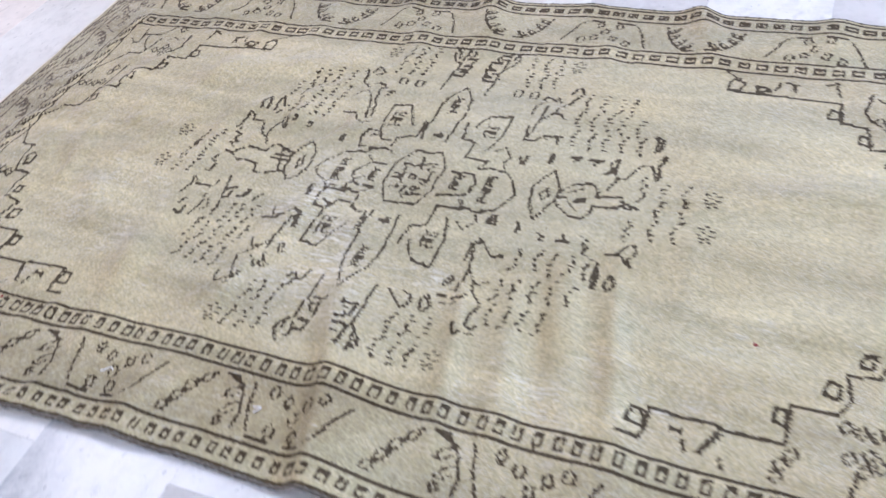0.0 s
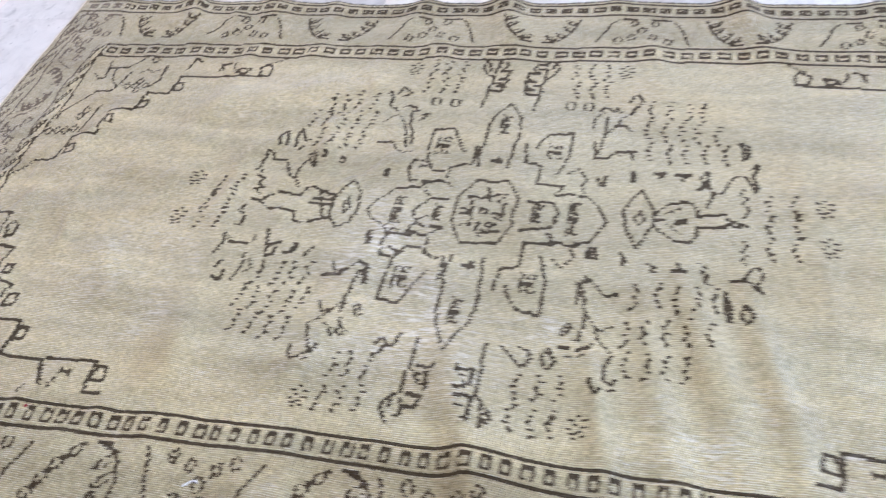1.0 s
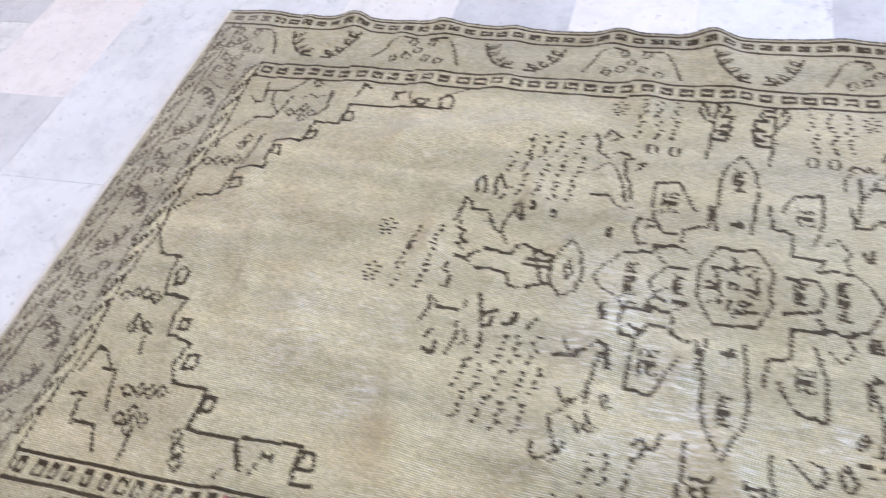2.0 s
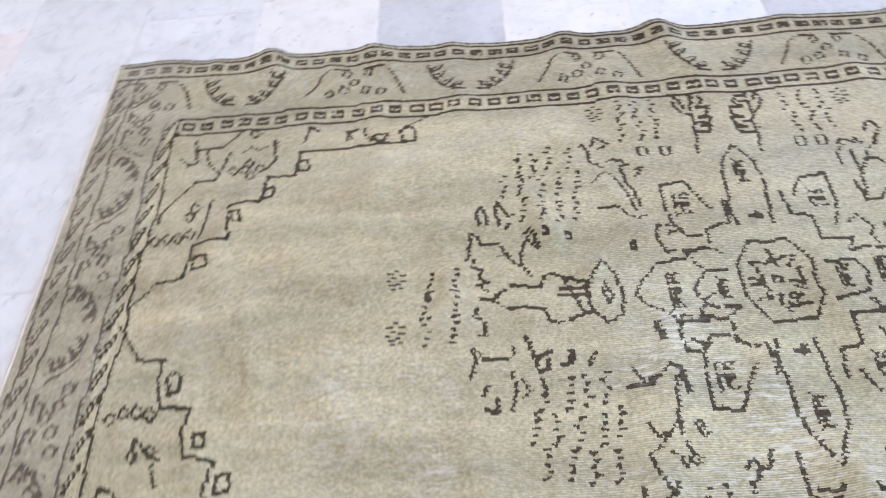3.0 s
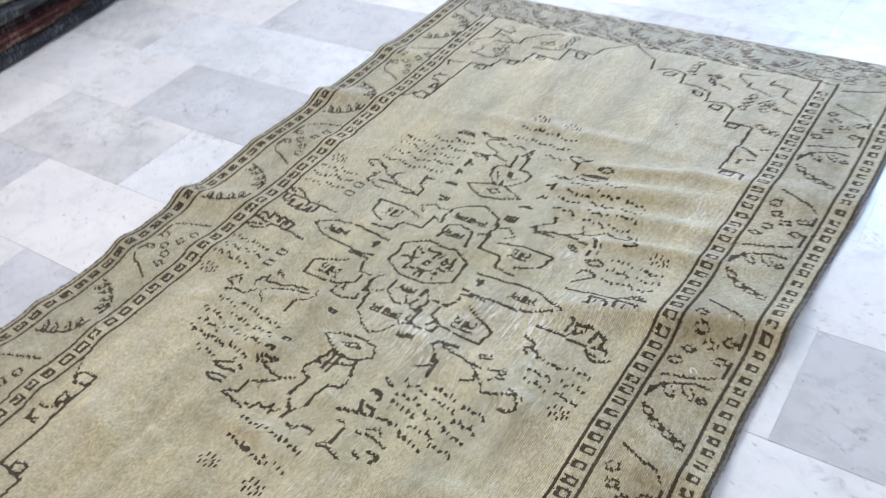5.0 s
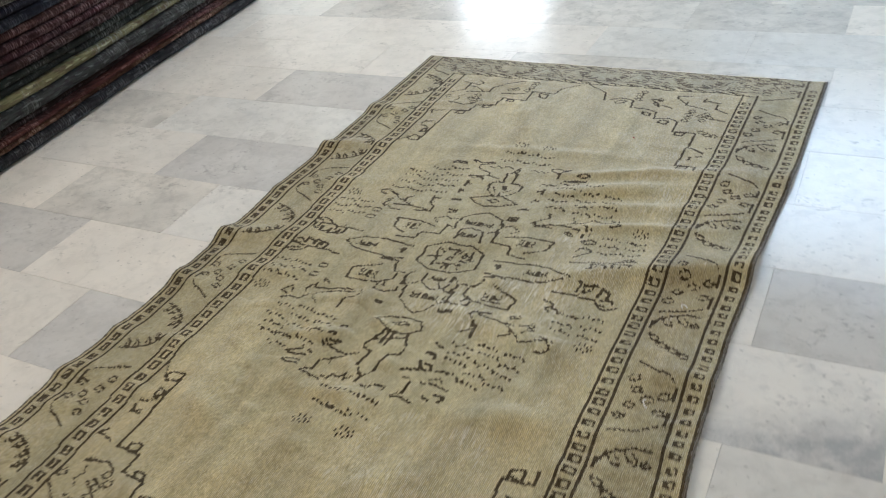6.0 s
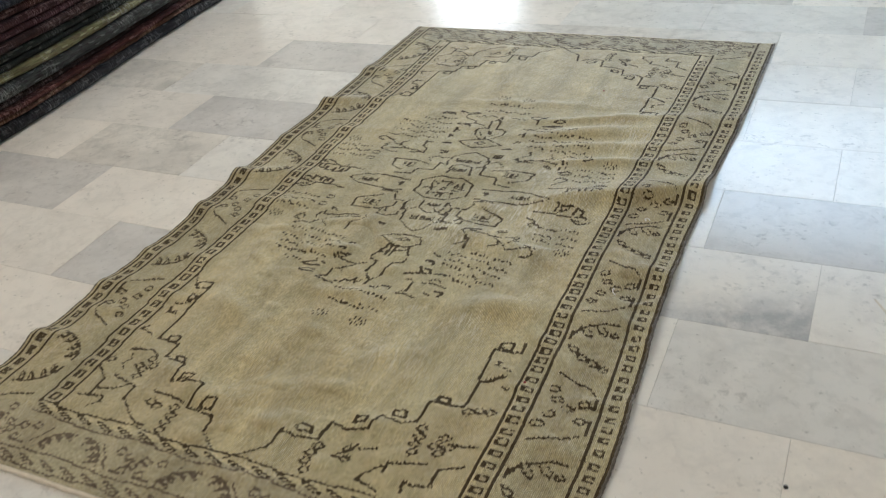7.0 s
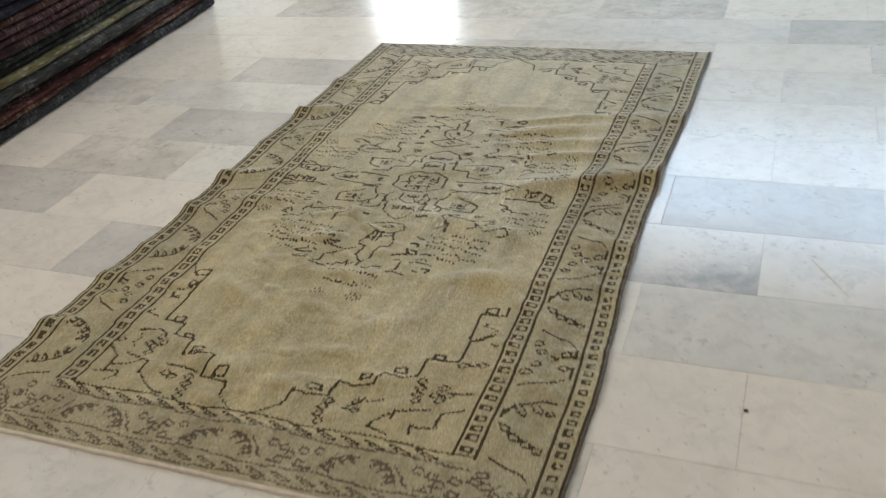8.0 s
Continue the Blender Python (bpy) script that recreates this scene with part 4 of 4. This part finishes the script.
    where = 0.55 + 0.45 * np.sin(u * 6.1 + 1.3 * np.sin(v * 3.3) + 0.7) * np.sin(v * 4.7 + 1.1 * np.sin(u * 4.1) + 0.4)
    where = where * (0.3 + 0.7 * soft_step(-v, -0.1, 0.5)) * soft_step(1.3 - np.abs(v), 0.0, 0.2)
    z = z + 0.0009 * where * (crease + 1.05 * np.abs(crease))
    return x, y, z


def grid_points(us, vs):
    uu, vv = np.meshgrid(us, vs, indexing="ij")
    return rug_shape(uu, vv)


def patch(name, verts, quads, mat, parent, label):
    """A smooth mesh of four-sided knots."""
    mesh = bpy.data.meshes.new(name)
    mesh.vertices.add(len(verts))
    mesh.vertices.foreach_set("co", verts.astype(np.float32).ravel())
    mesh.loops.add(quads.size)
    mesh.loops.foreach_set("vertex_index", quads.astype(np.int32).ravel())
    mesh.polygons.add(len(quads))
    mesh.polygons.foreach_set("loop_start", np.arange(0, quads.size, 4, dtype=np.int32))
    mesh.polygons.foreach_set("use_smooth", np.ones(len(quads), dtype=bool))
    mesh.update(calc_edges=True)
    mesh.materials.append(mat)
    ob = new(name, mesh)
    ob.parent = parent
    return tagged(ob, label)


TOUGH = ("guard_line", "square", "sprig", "star_sprig", "bud", "small_mark", "foliage", "leaf", "lozenge")


def ragged(knots, rng):
    """The knot plan at twice the fineness, with the frayed edges that tufts of wool have."""
    fine = np.pad(np.repeat(np.repeat(knots, 2, 0), 2, 1), 2)
    dark = (fine > 0).astype(float)
    blurred = np.zeros_like(dark)
    spread = fine.copy()
    for a, b, w in ((0, 0, 0.36), (1, 0, 0.11), (-1, 0, 0.11), (0, 1, 0.11), (0, -1, 0.11), (1, 1, 0.05), (-1, -1, 0.05), (1, -1, 0.05), (-1, 1, 0.05)):
        blurred += w * np.roll(dark, (a, b), (0, 1))
        spread = np.where(spread == 0, np.roll(fine, (a, b), (0, 1)), spread)
    rows = np.repeat(rng.normal(0, 0.1, (fine.shape[0], fine.shape[1] // 2)), 2, 1)
    woven = np.where(blurred + rng.normal(0, 0.05, fine.shape) + 0.5 * rows > 0.34, spread, 0)
    # long strokes lose part of one row of tufts; small dashes stay whole
    for names, shares in ((("guard_line",), (1.0, 0.5)), (TOUGH[1:], (0.05, 0.03)), ((), (0.85, 0.2))):
        chosen = np.isin(woven, [n for n, (name, _) in enumerate(PARTS) if name in names or (not names and name not in TOUGH)])
        for axis, share in enumerate(shares):
            dark = chosen & (woven > 0)
            rim = dark & ~np.roll(woven > 0, 1, axis) & np.roll(dark, -1, axis)
            lot = rng.random(fine.shape)
            if names == ("guard_line",):
                lot = np.repeat(lot[:, ::14], 14, 1)[:, :fine.shape[1]] if axis == 0 else np.repeat(lot[::8], 8, 0)[:fine.shape[0]]
            elif not names:
                lot = np.repeat(lot[:, ::8], 8, 1)[:, :fine.shape[1]] if axis == 0 else lot
            woven = np.where(rim & (lot < share), 0, woven)
    alone = np.ones(fine.shape, dtype=bool)
    for a, b in ((1, 0), (-1, 0), (0, 1), (0, -1)):
        alone &= np.roll(woven, (a, b), (0, 1)) != woven
    return np.where(alone, 0, woven)[2:-2, 2:-2]


def corner_outlines():
    """The stepped outlines of the four corners, closed towards the guards."""
    west = [(-118, -134), (-109, -134), (-99, -145), (-91, -144), (-90, -194), (-74, -195), (-73, -207), (-58, -209), (-58, -223), (-36, -222), (-36, -231), (-17, -236), (-16, -245), (-2, -257), (-118, -257)]
    east = [(125, -135), (119, -136), (117, -144), (103, -146), (105, -195), (88, -195), (87, -209), (67, -211), (67, -221), (45, -222), (44, -234), (25, -235), (23, -247), (6, -257), (125, -257)]
    return [west, east, [(i - 5, -j - 5) for i, j in west], [(i, -j - 4) for i, j in east]]


def within(outline, ii, jj):
    """Which knots lie inside an outline."""
    odd = np.zeros(ii.shape, dtype=bool)
    for (a, b), (c, d) in zip(outline, outline[1:] + outline[:1]):
        if b != d:
            odd ^= ((b > jj) != (d > jj)) & (ii < (c - a) * (jj - b) / (d - b) + a)
    return odd


def grounds():
    """The plain ground of each knot: 0 the field, 1 and 2 the long borders, 3 to 6 the corners, 7 and 8 the end borders, 9 the outer edge."""
    ii, jj = np.meshgrid(np.arange(I0, I1) + 0.5, np.arange(J0, J1) + 0.5, indexing="ij")
    west = -118 + np.interp(jj, [p[0] for p in BOW], [p[1] for p in BOW])
    ground = np.where(ii < west, 1, np.where(ii > 130, 2, 0))
    ground = np.where(jj < -261, 7, np.where(jj > 260, 8, ground))
    for n, outline in enumerate(corner_outlines()):
        ground = np.where((ground == 0) & within(outline, ii, jj), 3 + n, ground)
    ground = np.where(ii > 177, 9, ground)
    return ground


PART_OF = {"star_flower": "octagon", "lobe_filling": "lobe", "bell_rib": "bell", "plant_branch": "plant", "plant_flower": "plant", "foliage": "small_tree", "scroll": "corner_spandrel"}


def build_rug():
    rug = tagged(new("rug"), "worn olive-beige wool rug with dark brown medallion, lying rumpled", "rug")
    rng = np.random.default_rng(7)
    fine = ragged(canvas, rng)
    ground = np.repeat(np.repeat(grounds(), 2, 0), 2, 1)
    fine = np.where(fine == 0, np.where(ground == 0, 0, len(PARTS) - 1 + ground), fine)
    pieces = PARTS + [("side_border_ground", "olive-brown wool ground of the long border")] * 2 + [("corner_ground", "washed olive wool ground of the stepped corner")] * 4 + [("end_border_ground", "dull brown wool ground of the end border")] * 2 + [("edge_strip", "plain grey-brown wool along the edge")]
    wools = {0: WOOL, len(PARTS): WOOL_BORDER, len(PARTS) + 1: WOOL_BORDER}
    wools.update({len(PARTS) + k: (WOOL_CORNER if k < 6 else WOOL_END if k < 8 else WOOL_EDGE) for k in range(2, 9)})
    ni, nj = fine.shape
    step = KNOT / 2
    uu, vv = np.meshgrid(I0 * KNOT + np.arange(ni + 1) * step, J0 * KNOT + np.arange(nj + 1) * step, indexing="ij")
    inside = np.zeros_like(uu)
    inside[1:-1, 1:-1] = 1
    x, y, z = rug_shape(uu + inside * rng.normal(0, 0.00035, uu.shape), vv + inside * rng.normal(0, 0.00035, uu.shape))
    z = z + inside * rng.normal(0, 0.00012, uu.shape)
    points = np.stack([x, y, z], -1).reshape(-1, 3)
    order = np.argsort(fine, axis=None, kind="stable")
    bounds = np.searchsorted(fine.ravel()[order], np.arange(len(pieces) + 1))
    made, newest = {}, {}
    for index, (name, label) in enumerate(pieces):
        a, b = np.divmod(order[bounds[index]:bounds[index + 1]], nj)
        if not len(a):
            continue
        corner = a * (nj + 1) + b
        quads = np.stack([corner, corner + nj + 1, corner + nj + 2, corner + 1], -1)
        used, again = np.unique(quads, return_inverse=True)
        by_end = abs(b.mean() / 2 + J0) > 262
        made[index] = patch(name, points[used], again.reshape(-1, 4), wools.get(index, FADED if by_end else DARK), newest.get(PART_OF.get(name), rug), label)
        newest[name] = made[index]
    # back, bound sides, corded ends
    us, vs = np.linspace(I0 * KNOT, I1 * KNOT, 60), np.linspace(J0 * KNOT, J1 * KNOT, 100)
    x, y, z = grid_points(us, vs)
    quads = [(i * 100 + j, i * 100 + j + 1, i * 100 + j + 101, i * 100 + j + 100) for i in range(59) for j in range(99)]
    sheet("backing", np.stack([x, y, z - 0.007], -1).reshape(-1, 3).tolist(), quads, JUTE, rug, "woven back of the rug")
    for u, out in ((I0 * KNOT, -1), (I1 * KNOT, 1)):
        v = np.linspace(J0 * KNOT, J1 * KNOT, 420)
        x, y, z = rug_shape(np.full_like(v, u), v)
        rows = []
        for k in range(420):
            r = 0.0042 * (1 + 0.18 * math.sin(k * 2.4) + 0.1 * math.sin(k * 5.1))
            rows += [(x[k] + out * (0.002 + r * math.cos(a)), y[k], z[k] - 0.0032 + r * math.sin(a)) for a in np.linspace(0, 2 * math.pi, 8, endpoint=False)]
        quads = [(k * 8 + s, k * 8 + (s + 1) % 8, k * 8 + 8 + (s + 1) % 8, k * 8 + 8 + s) for k in range(419) for s in range(8)]
        sheet("side_binding", rows, quads, BINDING, rug, "grey-brown overcast wool binding")
    for v, out in ((J0 * KNOT, -1), (J1 * KNOT, 1)):
        u = np.linspace(I0 * KNOT, I1 * KNOT, 300)
        x, y, z = rug_shape(u, np.full_like(u, v))
        wob = [0.0016 * noise.noise((k * 0.12, out * 3.0, 0.0)) for k in range(300)]
        rows, quads = [], []
        for k in range(300):
            w = 0.009 + 2 * wob[k]
            rows += [(x[k], y[k], z[k] - 0.0015), (x[k], y[k] + out * w * 0.5, z[k] - 0.0005), (x[k], y[k] + out * w, z[k] - 0.004), (x[k], y[k] + out * w, z[k] - 0.008)]
        quads = [(k * 4 + s, k * 4 + 4 + s, k * 4 + 5 + s, k * 4 + 1 + s) for k in range(299) for s in range(3)]
        sheet("end_cord", rows, quads, CORD, rug, "frayed cream cotton cord along the end")
        bm = bmesh.new()
        for k in range(0, 299, 2):
            if random.random() < 0.6:
                length, bend = random.uniform(0.004, 0.013), random.uniform(-0.006, 0.006)
                a = Vector((x[k], y[k] + out * 0.007, z[k] - 0.004))
                c = a + Vector((bend, out * length, -0.003))
                side = Vector((0.0007, 0, 0))
                up = Vector((0, 0, 0.001))
                corners = [bm.verts.new(p) for p in (a - side, a + side, a + up, c - side * 0.5, c + side * 0.5, c + up)]
                for f in ((0, 1, 4, 3), (1, 2, 5, 4), (2, 0, 3, 5), (3, 4, 5)):
                    bm.faces.new([corners[n] for n in f])
        tagged(part("fringe", bm, CORD, rug, "short frayed cotton ends"), kind="stuff")
    return rug


build_rug()

# ---- the pile of folded rugs ----
# thickness and main colour of each folded carpet, from the floor up
STACK = [
    (0.058, (0.035, 0.034, 0.036)),
    (0.026, (0.11, 0.05, 0.025)),
    (0.02, (0.09, 0.025, 0.018)),
    (0.03, (0.03, 0.014, 0.012)),
    (0.064, (0.06, 0.064, 0.06)),
    (0.04, (0.24, 0.22, 0.1)),
    (0.032, (0.022, 0.026, 0.02)),
    (0.034, (0.025, 0.03, 0.022)),
    (0.038, (0.05, 0.018, 0.016)),
    (0.036, (0.075, 0.018, 0.022)),
    (0.036, (0.07, 0.02, 0.022)),
    (0.04, (0.09, 0.03, 0.025)),
    (0.042, (0.014, 0.016, 0.03)),
    (0.044, (0.02, 0.018, 0.034)),
    (0.05, (0.1, 0.09, 0.07)),
    (0.05, (0.03, 0.02, 0.02)),
]
STACK_LABELS = ["charcoal and navy", "rust and brown", "brick red", "very dark brown", "slate grey", "olive yellow", "black green", "dark green", "dark red-brown", "maroon",
                "maroon and tan", "reddish brown", "navy", "dark purple navy", "taupe", "dark brown"]


def folded_rug(n, z0, z1, mat, label):
    """One carpet folded double: a thick rounded fold towards the floor space."""
    ys = np.linspace(-3.4, 1.865 - 0.012 * (n % 3), 150)
    th = (z1 - z0) / 2
    verts, m = [], 13
    for k, y in enumerate(ys):
        w = noise.noise((y * 1.3, n * 5.1, 0.3)) * 0.02 + noise.noise((y * 5.0, n * 3.7, 8.0)) * 0.01 + noise.noise((y * 16.0, n * 2.9, 3.0)) * 0.004
        front = -1.938 - 0.108 * max(0.0, y - 0.02) - 0.012 * (n % 2) - (0.022 if n in (3, 6) else 0.0) - 0.01 * (n > 8) + w
        lift = noise.noise((y * 1.1, 4.0, 1.0)) * 0.012 * min(1.0, z0 * 6)
        thick = th * (0.9 + 0.12 * noise.noise((y * 3, n, 2.0)) + 0.05 * noise.noise((y * 11, n, 6.0)))
        mid = FLOOR_Z + z0 + th + lift
        verts.append((front - 0.9, y, mid + thick))
        for s in range(m - 2):
            a = math.pi / 2 - math.pi * s / (m - 3)
            verts.append((front - th * 0.9 + th * 0.9 * math.cos(a), y, mid + thick * math.sin(a)))
        verts.append((front - 0.9, y, mid - thick))
    quads = [(k * m + s, k * m + s + 1, k * m + m + s + 1, k * m + m + s) for k in range(len(ys) - 1) for s in range(m - 1)]
    quads += [tuple(range(m)), tuple(reversed(range((len(ys) - 1) * m, len(ys) * m)))]
    ob = sheet("folded_rug", verts, quads, mat)
    return tagged(ob, label, "folded rug", "pile of folded rugs")


z0 = 0.0
for n, (thick, base) in enumerate(STACK):
    z1 = z0 + thick
    base = tuple((0.95 * c + 0.1 * sum(base) / 3) * (0.85 if n < 7 else 0.66) for c in base)
    second, third = (0.75 * base[0], 0.6 * base[1], 0.7 * base[2]), tuple(min(0.45, 2.1 * c + 0.07) for c in base)
    folded_rug(n, z0, z1, pile_edge("carpet_%s" % STACK_LABELS[n].replace(" ", "_"), base, second, third, 60.0), "%s wool rug folded in a tall pile" % STACK_LABELS[n])
    z0 = z1

# ---- small things ----
def speck(name, x, y, z, size, mat, label, category, seed):
    bm = bmesh.new()
    bmesh.ops.create_icosphere(bm, subdivisions=2, radius=size)
    for vert in bm.verts:
        vert.co *= 1 + 0.35 * noise.noise(vert.co * (1.5 / size) + Vector((seed, 0, 0)))
        vert.co.z *= 0.55
    low = min(v.co.z for v in bm.verts)
    ob = tagged(part(name, bm, mat, smooth=True), label, category)
    ob.location = (x, y, z - low)
    return ob


speck("grit", 1.129, -0.822, FLOOR_Z, 0.0048, SPECK, "small black piece of grit on the marble floor", "grit", 1.0)


bm = bmesh.new()
rows = []
for k in range(9):
    f = k / 8
    x, y, w = 1.236 + 0.1 * f - 0.004 * f * f, -0.195 - 0.16 * f, 0.0025 * (0.35 + math.sin(math.pi * min(1.0, f + 0.12)))
    rows.append([bm.verts.new((x + e * w, y + e * w * 0.5, FLOOR_Z + 0.0007 + (0.0003 if e == 0 else 0))) for e in (-1, 0, 1)])
for p, q in zip(rows, rows[1:]):
    bm.faces.new((p[0], p[1], q[1], q[0])), bm.faces.new((p[1], p[2], q[2], q[1]))
tagged(part("scuff_mark", bm, plain("brown_scuff", (0.6, 0.53, 0.43), 0.4, 60.0, 0.3), smooth=True), "thin brown scuff mark on a marble tile", "scuff mark")


def lint(x, y, turn):
    px, py, pz = rug_shape(np.array([x]), np.array([y]))
    data = bpy.data.curves.new("lint", "CURVE")
    data.dimensions, data.bevel_depth, data.bevel_resolution = "3D", 0.0016, 2
    line = data.splines.new("POLY")
    line.points.add(7)
    for k, p in enumerate(line.points):
        a = k / 7 * 4.2
        p.co = (0.009 * math.cos(a + turn) * (1 - k * 0.07), 0.012 * math.sin(a * 0.7 + turn), 0.002 + 0.0012 * math.sin(k), 1)
    ob = new("lint", data)
    data.materials.append(LINT)
    ob.location = (px[0], py[0], pz[0] + 0.0002)
    return tagged(ob, "scrap of white lint lying on the rug", "lint", "lint scraps")


speck("dark_tuft", *[float(c[0]) for c in rug_shape(np.array([-0.372]), np.array([0.064]))], 0.003, SPECK, "tiny dark tuft caught on the rug", "tuft", 2.0)
lint(0.665, -0.022, 0.3)
lint(0.669, -0.356, 2.0)
for u, v in ((0.277, 0.765), (0.565, -0.727)):
    px, py, pz = rug_shape(np.array([u]), np.array([v]))
    speck("yarn_tuft", px[0], py[0], pz[0] - 0.001, 0.0035, RED, "tiny loose tuft of red yarn on the rug", "yarn tuft", u)

# ---- the marble floor ----
ROW, TILE, ROW_AT = 0.303, 0.6, -0.107
slab("screed", (WEST - 0.2, EAST + 0.2, SOUTH - 0.2, NORTH + 0.2, -0.1, FLOOR_Z - 0.0016), GROUT, "grey grout bed under the marble tiles", "floor")
floor = tagged(new("floor"), "polished pale marble tile floor in running bond", "floor", kind="structure")
floor.rotation_euler = (0, 0, 0.018)


def tile_mesh(name, mat):
    """One marble tile, its origin in the middle of the top, with a small eased edge."""
    a, b, e = TILE / 2 - 0.0004, ROW / 2 - 0.0004, 0.0006
    rings = [(a, b, -0.012), (a, b, -e), (a - e, b - e, 0.0)]
    verts = [(sx * x, sy * y, z) for x, y, z in rings for sx, sy in ((-1, -1), (1, -1), (1, 1), (-1, 1))]
    faces = [(r * 4 + s, r * 4 + (s + 1) % 4, r * 4 + 4 + (s + 1) % 4, r * 4 + 4 + s) for r in range(2) for s in range(4)] + [(8, 9, 10, 11)]
    mesh = bpy.data.meshes.new(name)
    mesh.from_pydata(verts, [], faces)
    mesh.materials.append(mat)
    return mesh


TILE_MESHES = {k: tile_mesh("tile_" + k, m) for k, m in (("white", MARBLE_WHITE), ("cream", MARBLE_CREAM), ("grey", MARBLE_GREY), ("speckled", MARBLE_SPECKLED), ("blotted", MARBLE_BLOTTED), ("pink", MARBLE_PINK), ("pearl", MARBLE_PEARL))}
# rows from the near wall on, columns from the pile on: the kinds of marble round the rug
KNOWN_TILES = {(-7, -1): "grey", (-7, 0): "speckled", (-6, -2): "white", (-6, -1): "pink", (-6, 0): "grey", (-6, 1): "white", (-5, -2): "grey", (-5, -1): "pearl", (-5, 0): "pearl", (-5, 1): "pearl",
               (-4, -3): "cream", (-4, -2): "pearl", (-4, -1): "pearl", (-4, 2): "cream", (-4, 3): "cream", (-3, -3): "cream", (-3, -2): "pearl", (-3, -1): "cream", (-3, 2): "cream", (-3, 3): "cream",
               (-2, -3): "cream", (-2, -2): "cream", (-2, -1): "grey", (-2, 1): "white", (-2, 2): "pearl", (-2, 3): "pearl", (-1, -3): "cream", (-1, -2): "grey", (-1, -1): "cream", (-1, 2): "blotted", (-1, 3): "white",
               (0, -4): "white", (0, -3): "cream", (0, -2): "speckled", (0, -1): "white", (0, 1): "white", (0, 2): "grey", (0, 3): "pearl", (1, -3): "cream", (1, -2): "cream", (1, -1): "grey", (1, 2): "white", (1, 3): "white",
               (2, -3): "speckled", (2, -2): "pearl", (2, -1): "pearl", (2, 1): "white", (2, 2): "white", (2, 3): "white", (3, -3): "cream", (3, -2): "cream", (3, -1): "grey", (3, 2): "white", (3, 3): "white",
               (4, -3): "cream", (4, -2): "cream", (4, -1): "cream", (4, 2): "white", (4, 3): "pearl", (5, -2): "cream", (5, -1): "cream", (5, 0): "cream", (5, 1): "pearl", (5, 2): "pearl", (5, 3): "grey", (5, 4): "speckled", (6, 3): "cream", (6, 2): "cream"}
rest = []
rng = random.Random(11)
for row in range(math.ceil((SOUTH - ROW_AT) / ROW), math.floor((NORTH - ROW_AT) / ROW)):
    shift = -0.38 if row % 2 == 0 else -0.692
    for col in range(-11, 11):
        x, y = shift + (col + 0.5) * TILE, ROW_AT + (row + 0.5) * ROW
        if x < WEST or x > EAST:
            continue
        by_pile = col <= -3 and row > -8
        kind = KNOWN_TILES.get((row, col), rng.choice(("white", "white", "cream")) if by_pile else rng.choice(("white", "cream", "cream", "speckled", "speckled", "grey")) if row < 4 else rng.choice(("cream", "speckled", "speckled")))
        if -2.6 < x < 2.7 and -2.6 < y < 4.0:
            ob = new("tile", TILE_MESHES[kind])
            ob.parent = floor
            ob.location = (x, y, FLOOR_Z + rng.uniform(-0.0004, 0.0002))
            ob.rotation_euler = (rng.uniform(-0.0006, 0.0006), rng.uniform(-0.0006, 0.0006), 0)
        else:
            rest.append((x, y))
bm = bmesh.new()
for x, y in rest:
    corners = [bm.verts.new((x + sx * (TILE / 2 - 0.0009), y + sy * (ROW / 2 - 0.0009), FLOOR_Z)) for sx, sy in ((-1, -1), (1, -1), (1, 1), (-1, 1))]
    low = [bm.verts.new((v.co.x, v.co.y, FLOOR_Z - 0.012)) for v in corners]
    bm.faces.new(corners)
    for s in range(4):
        bm.faces.new((low[s], low[(s + 1) % 4], corners[(s + 1) % 4], corners[s]))
tagged(part("outlying_tiles", bm, MARBLE_CREAM, floor, "pale marble tiles farther off"), kind="stuff")
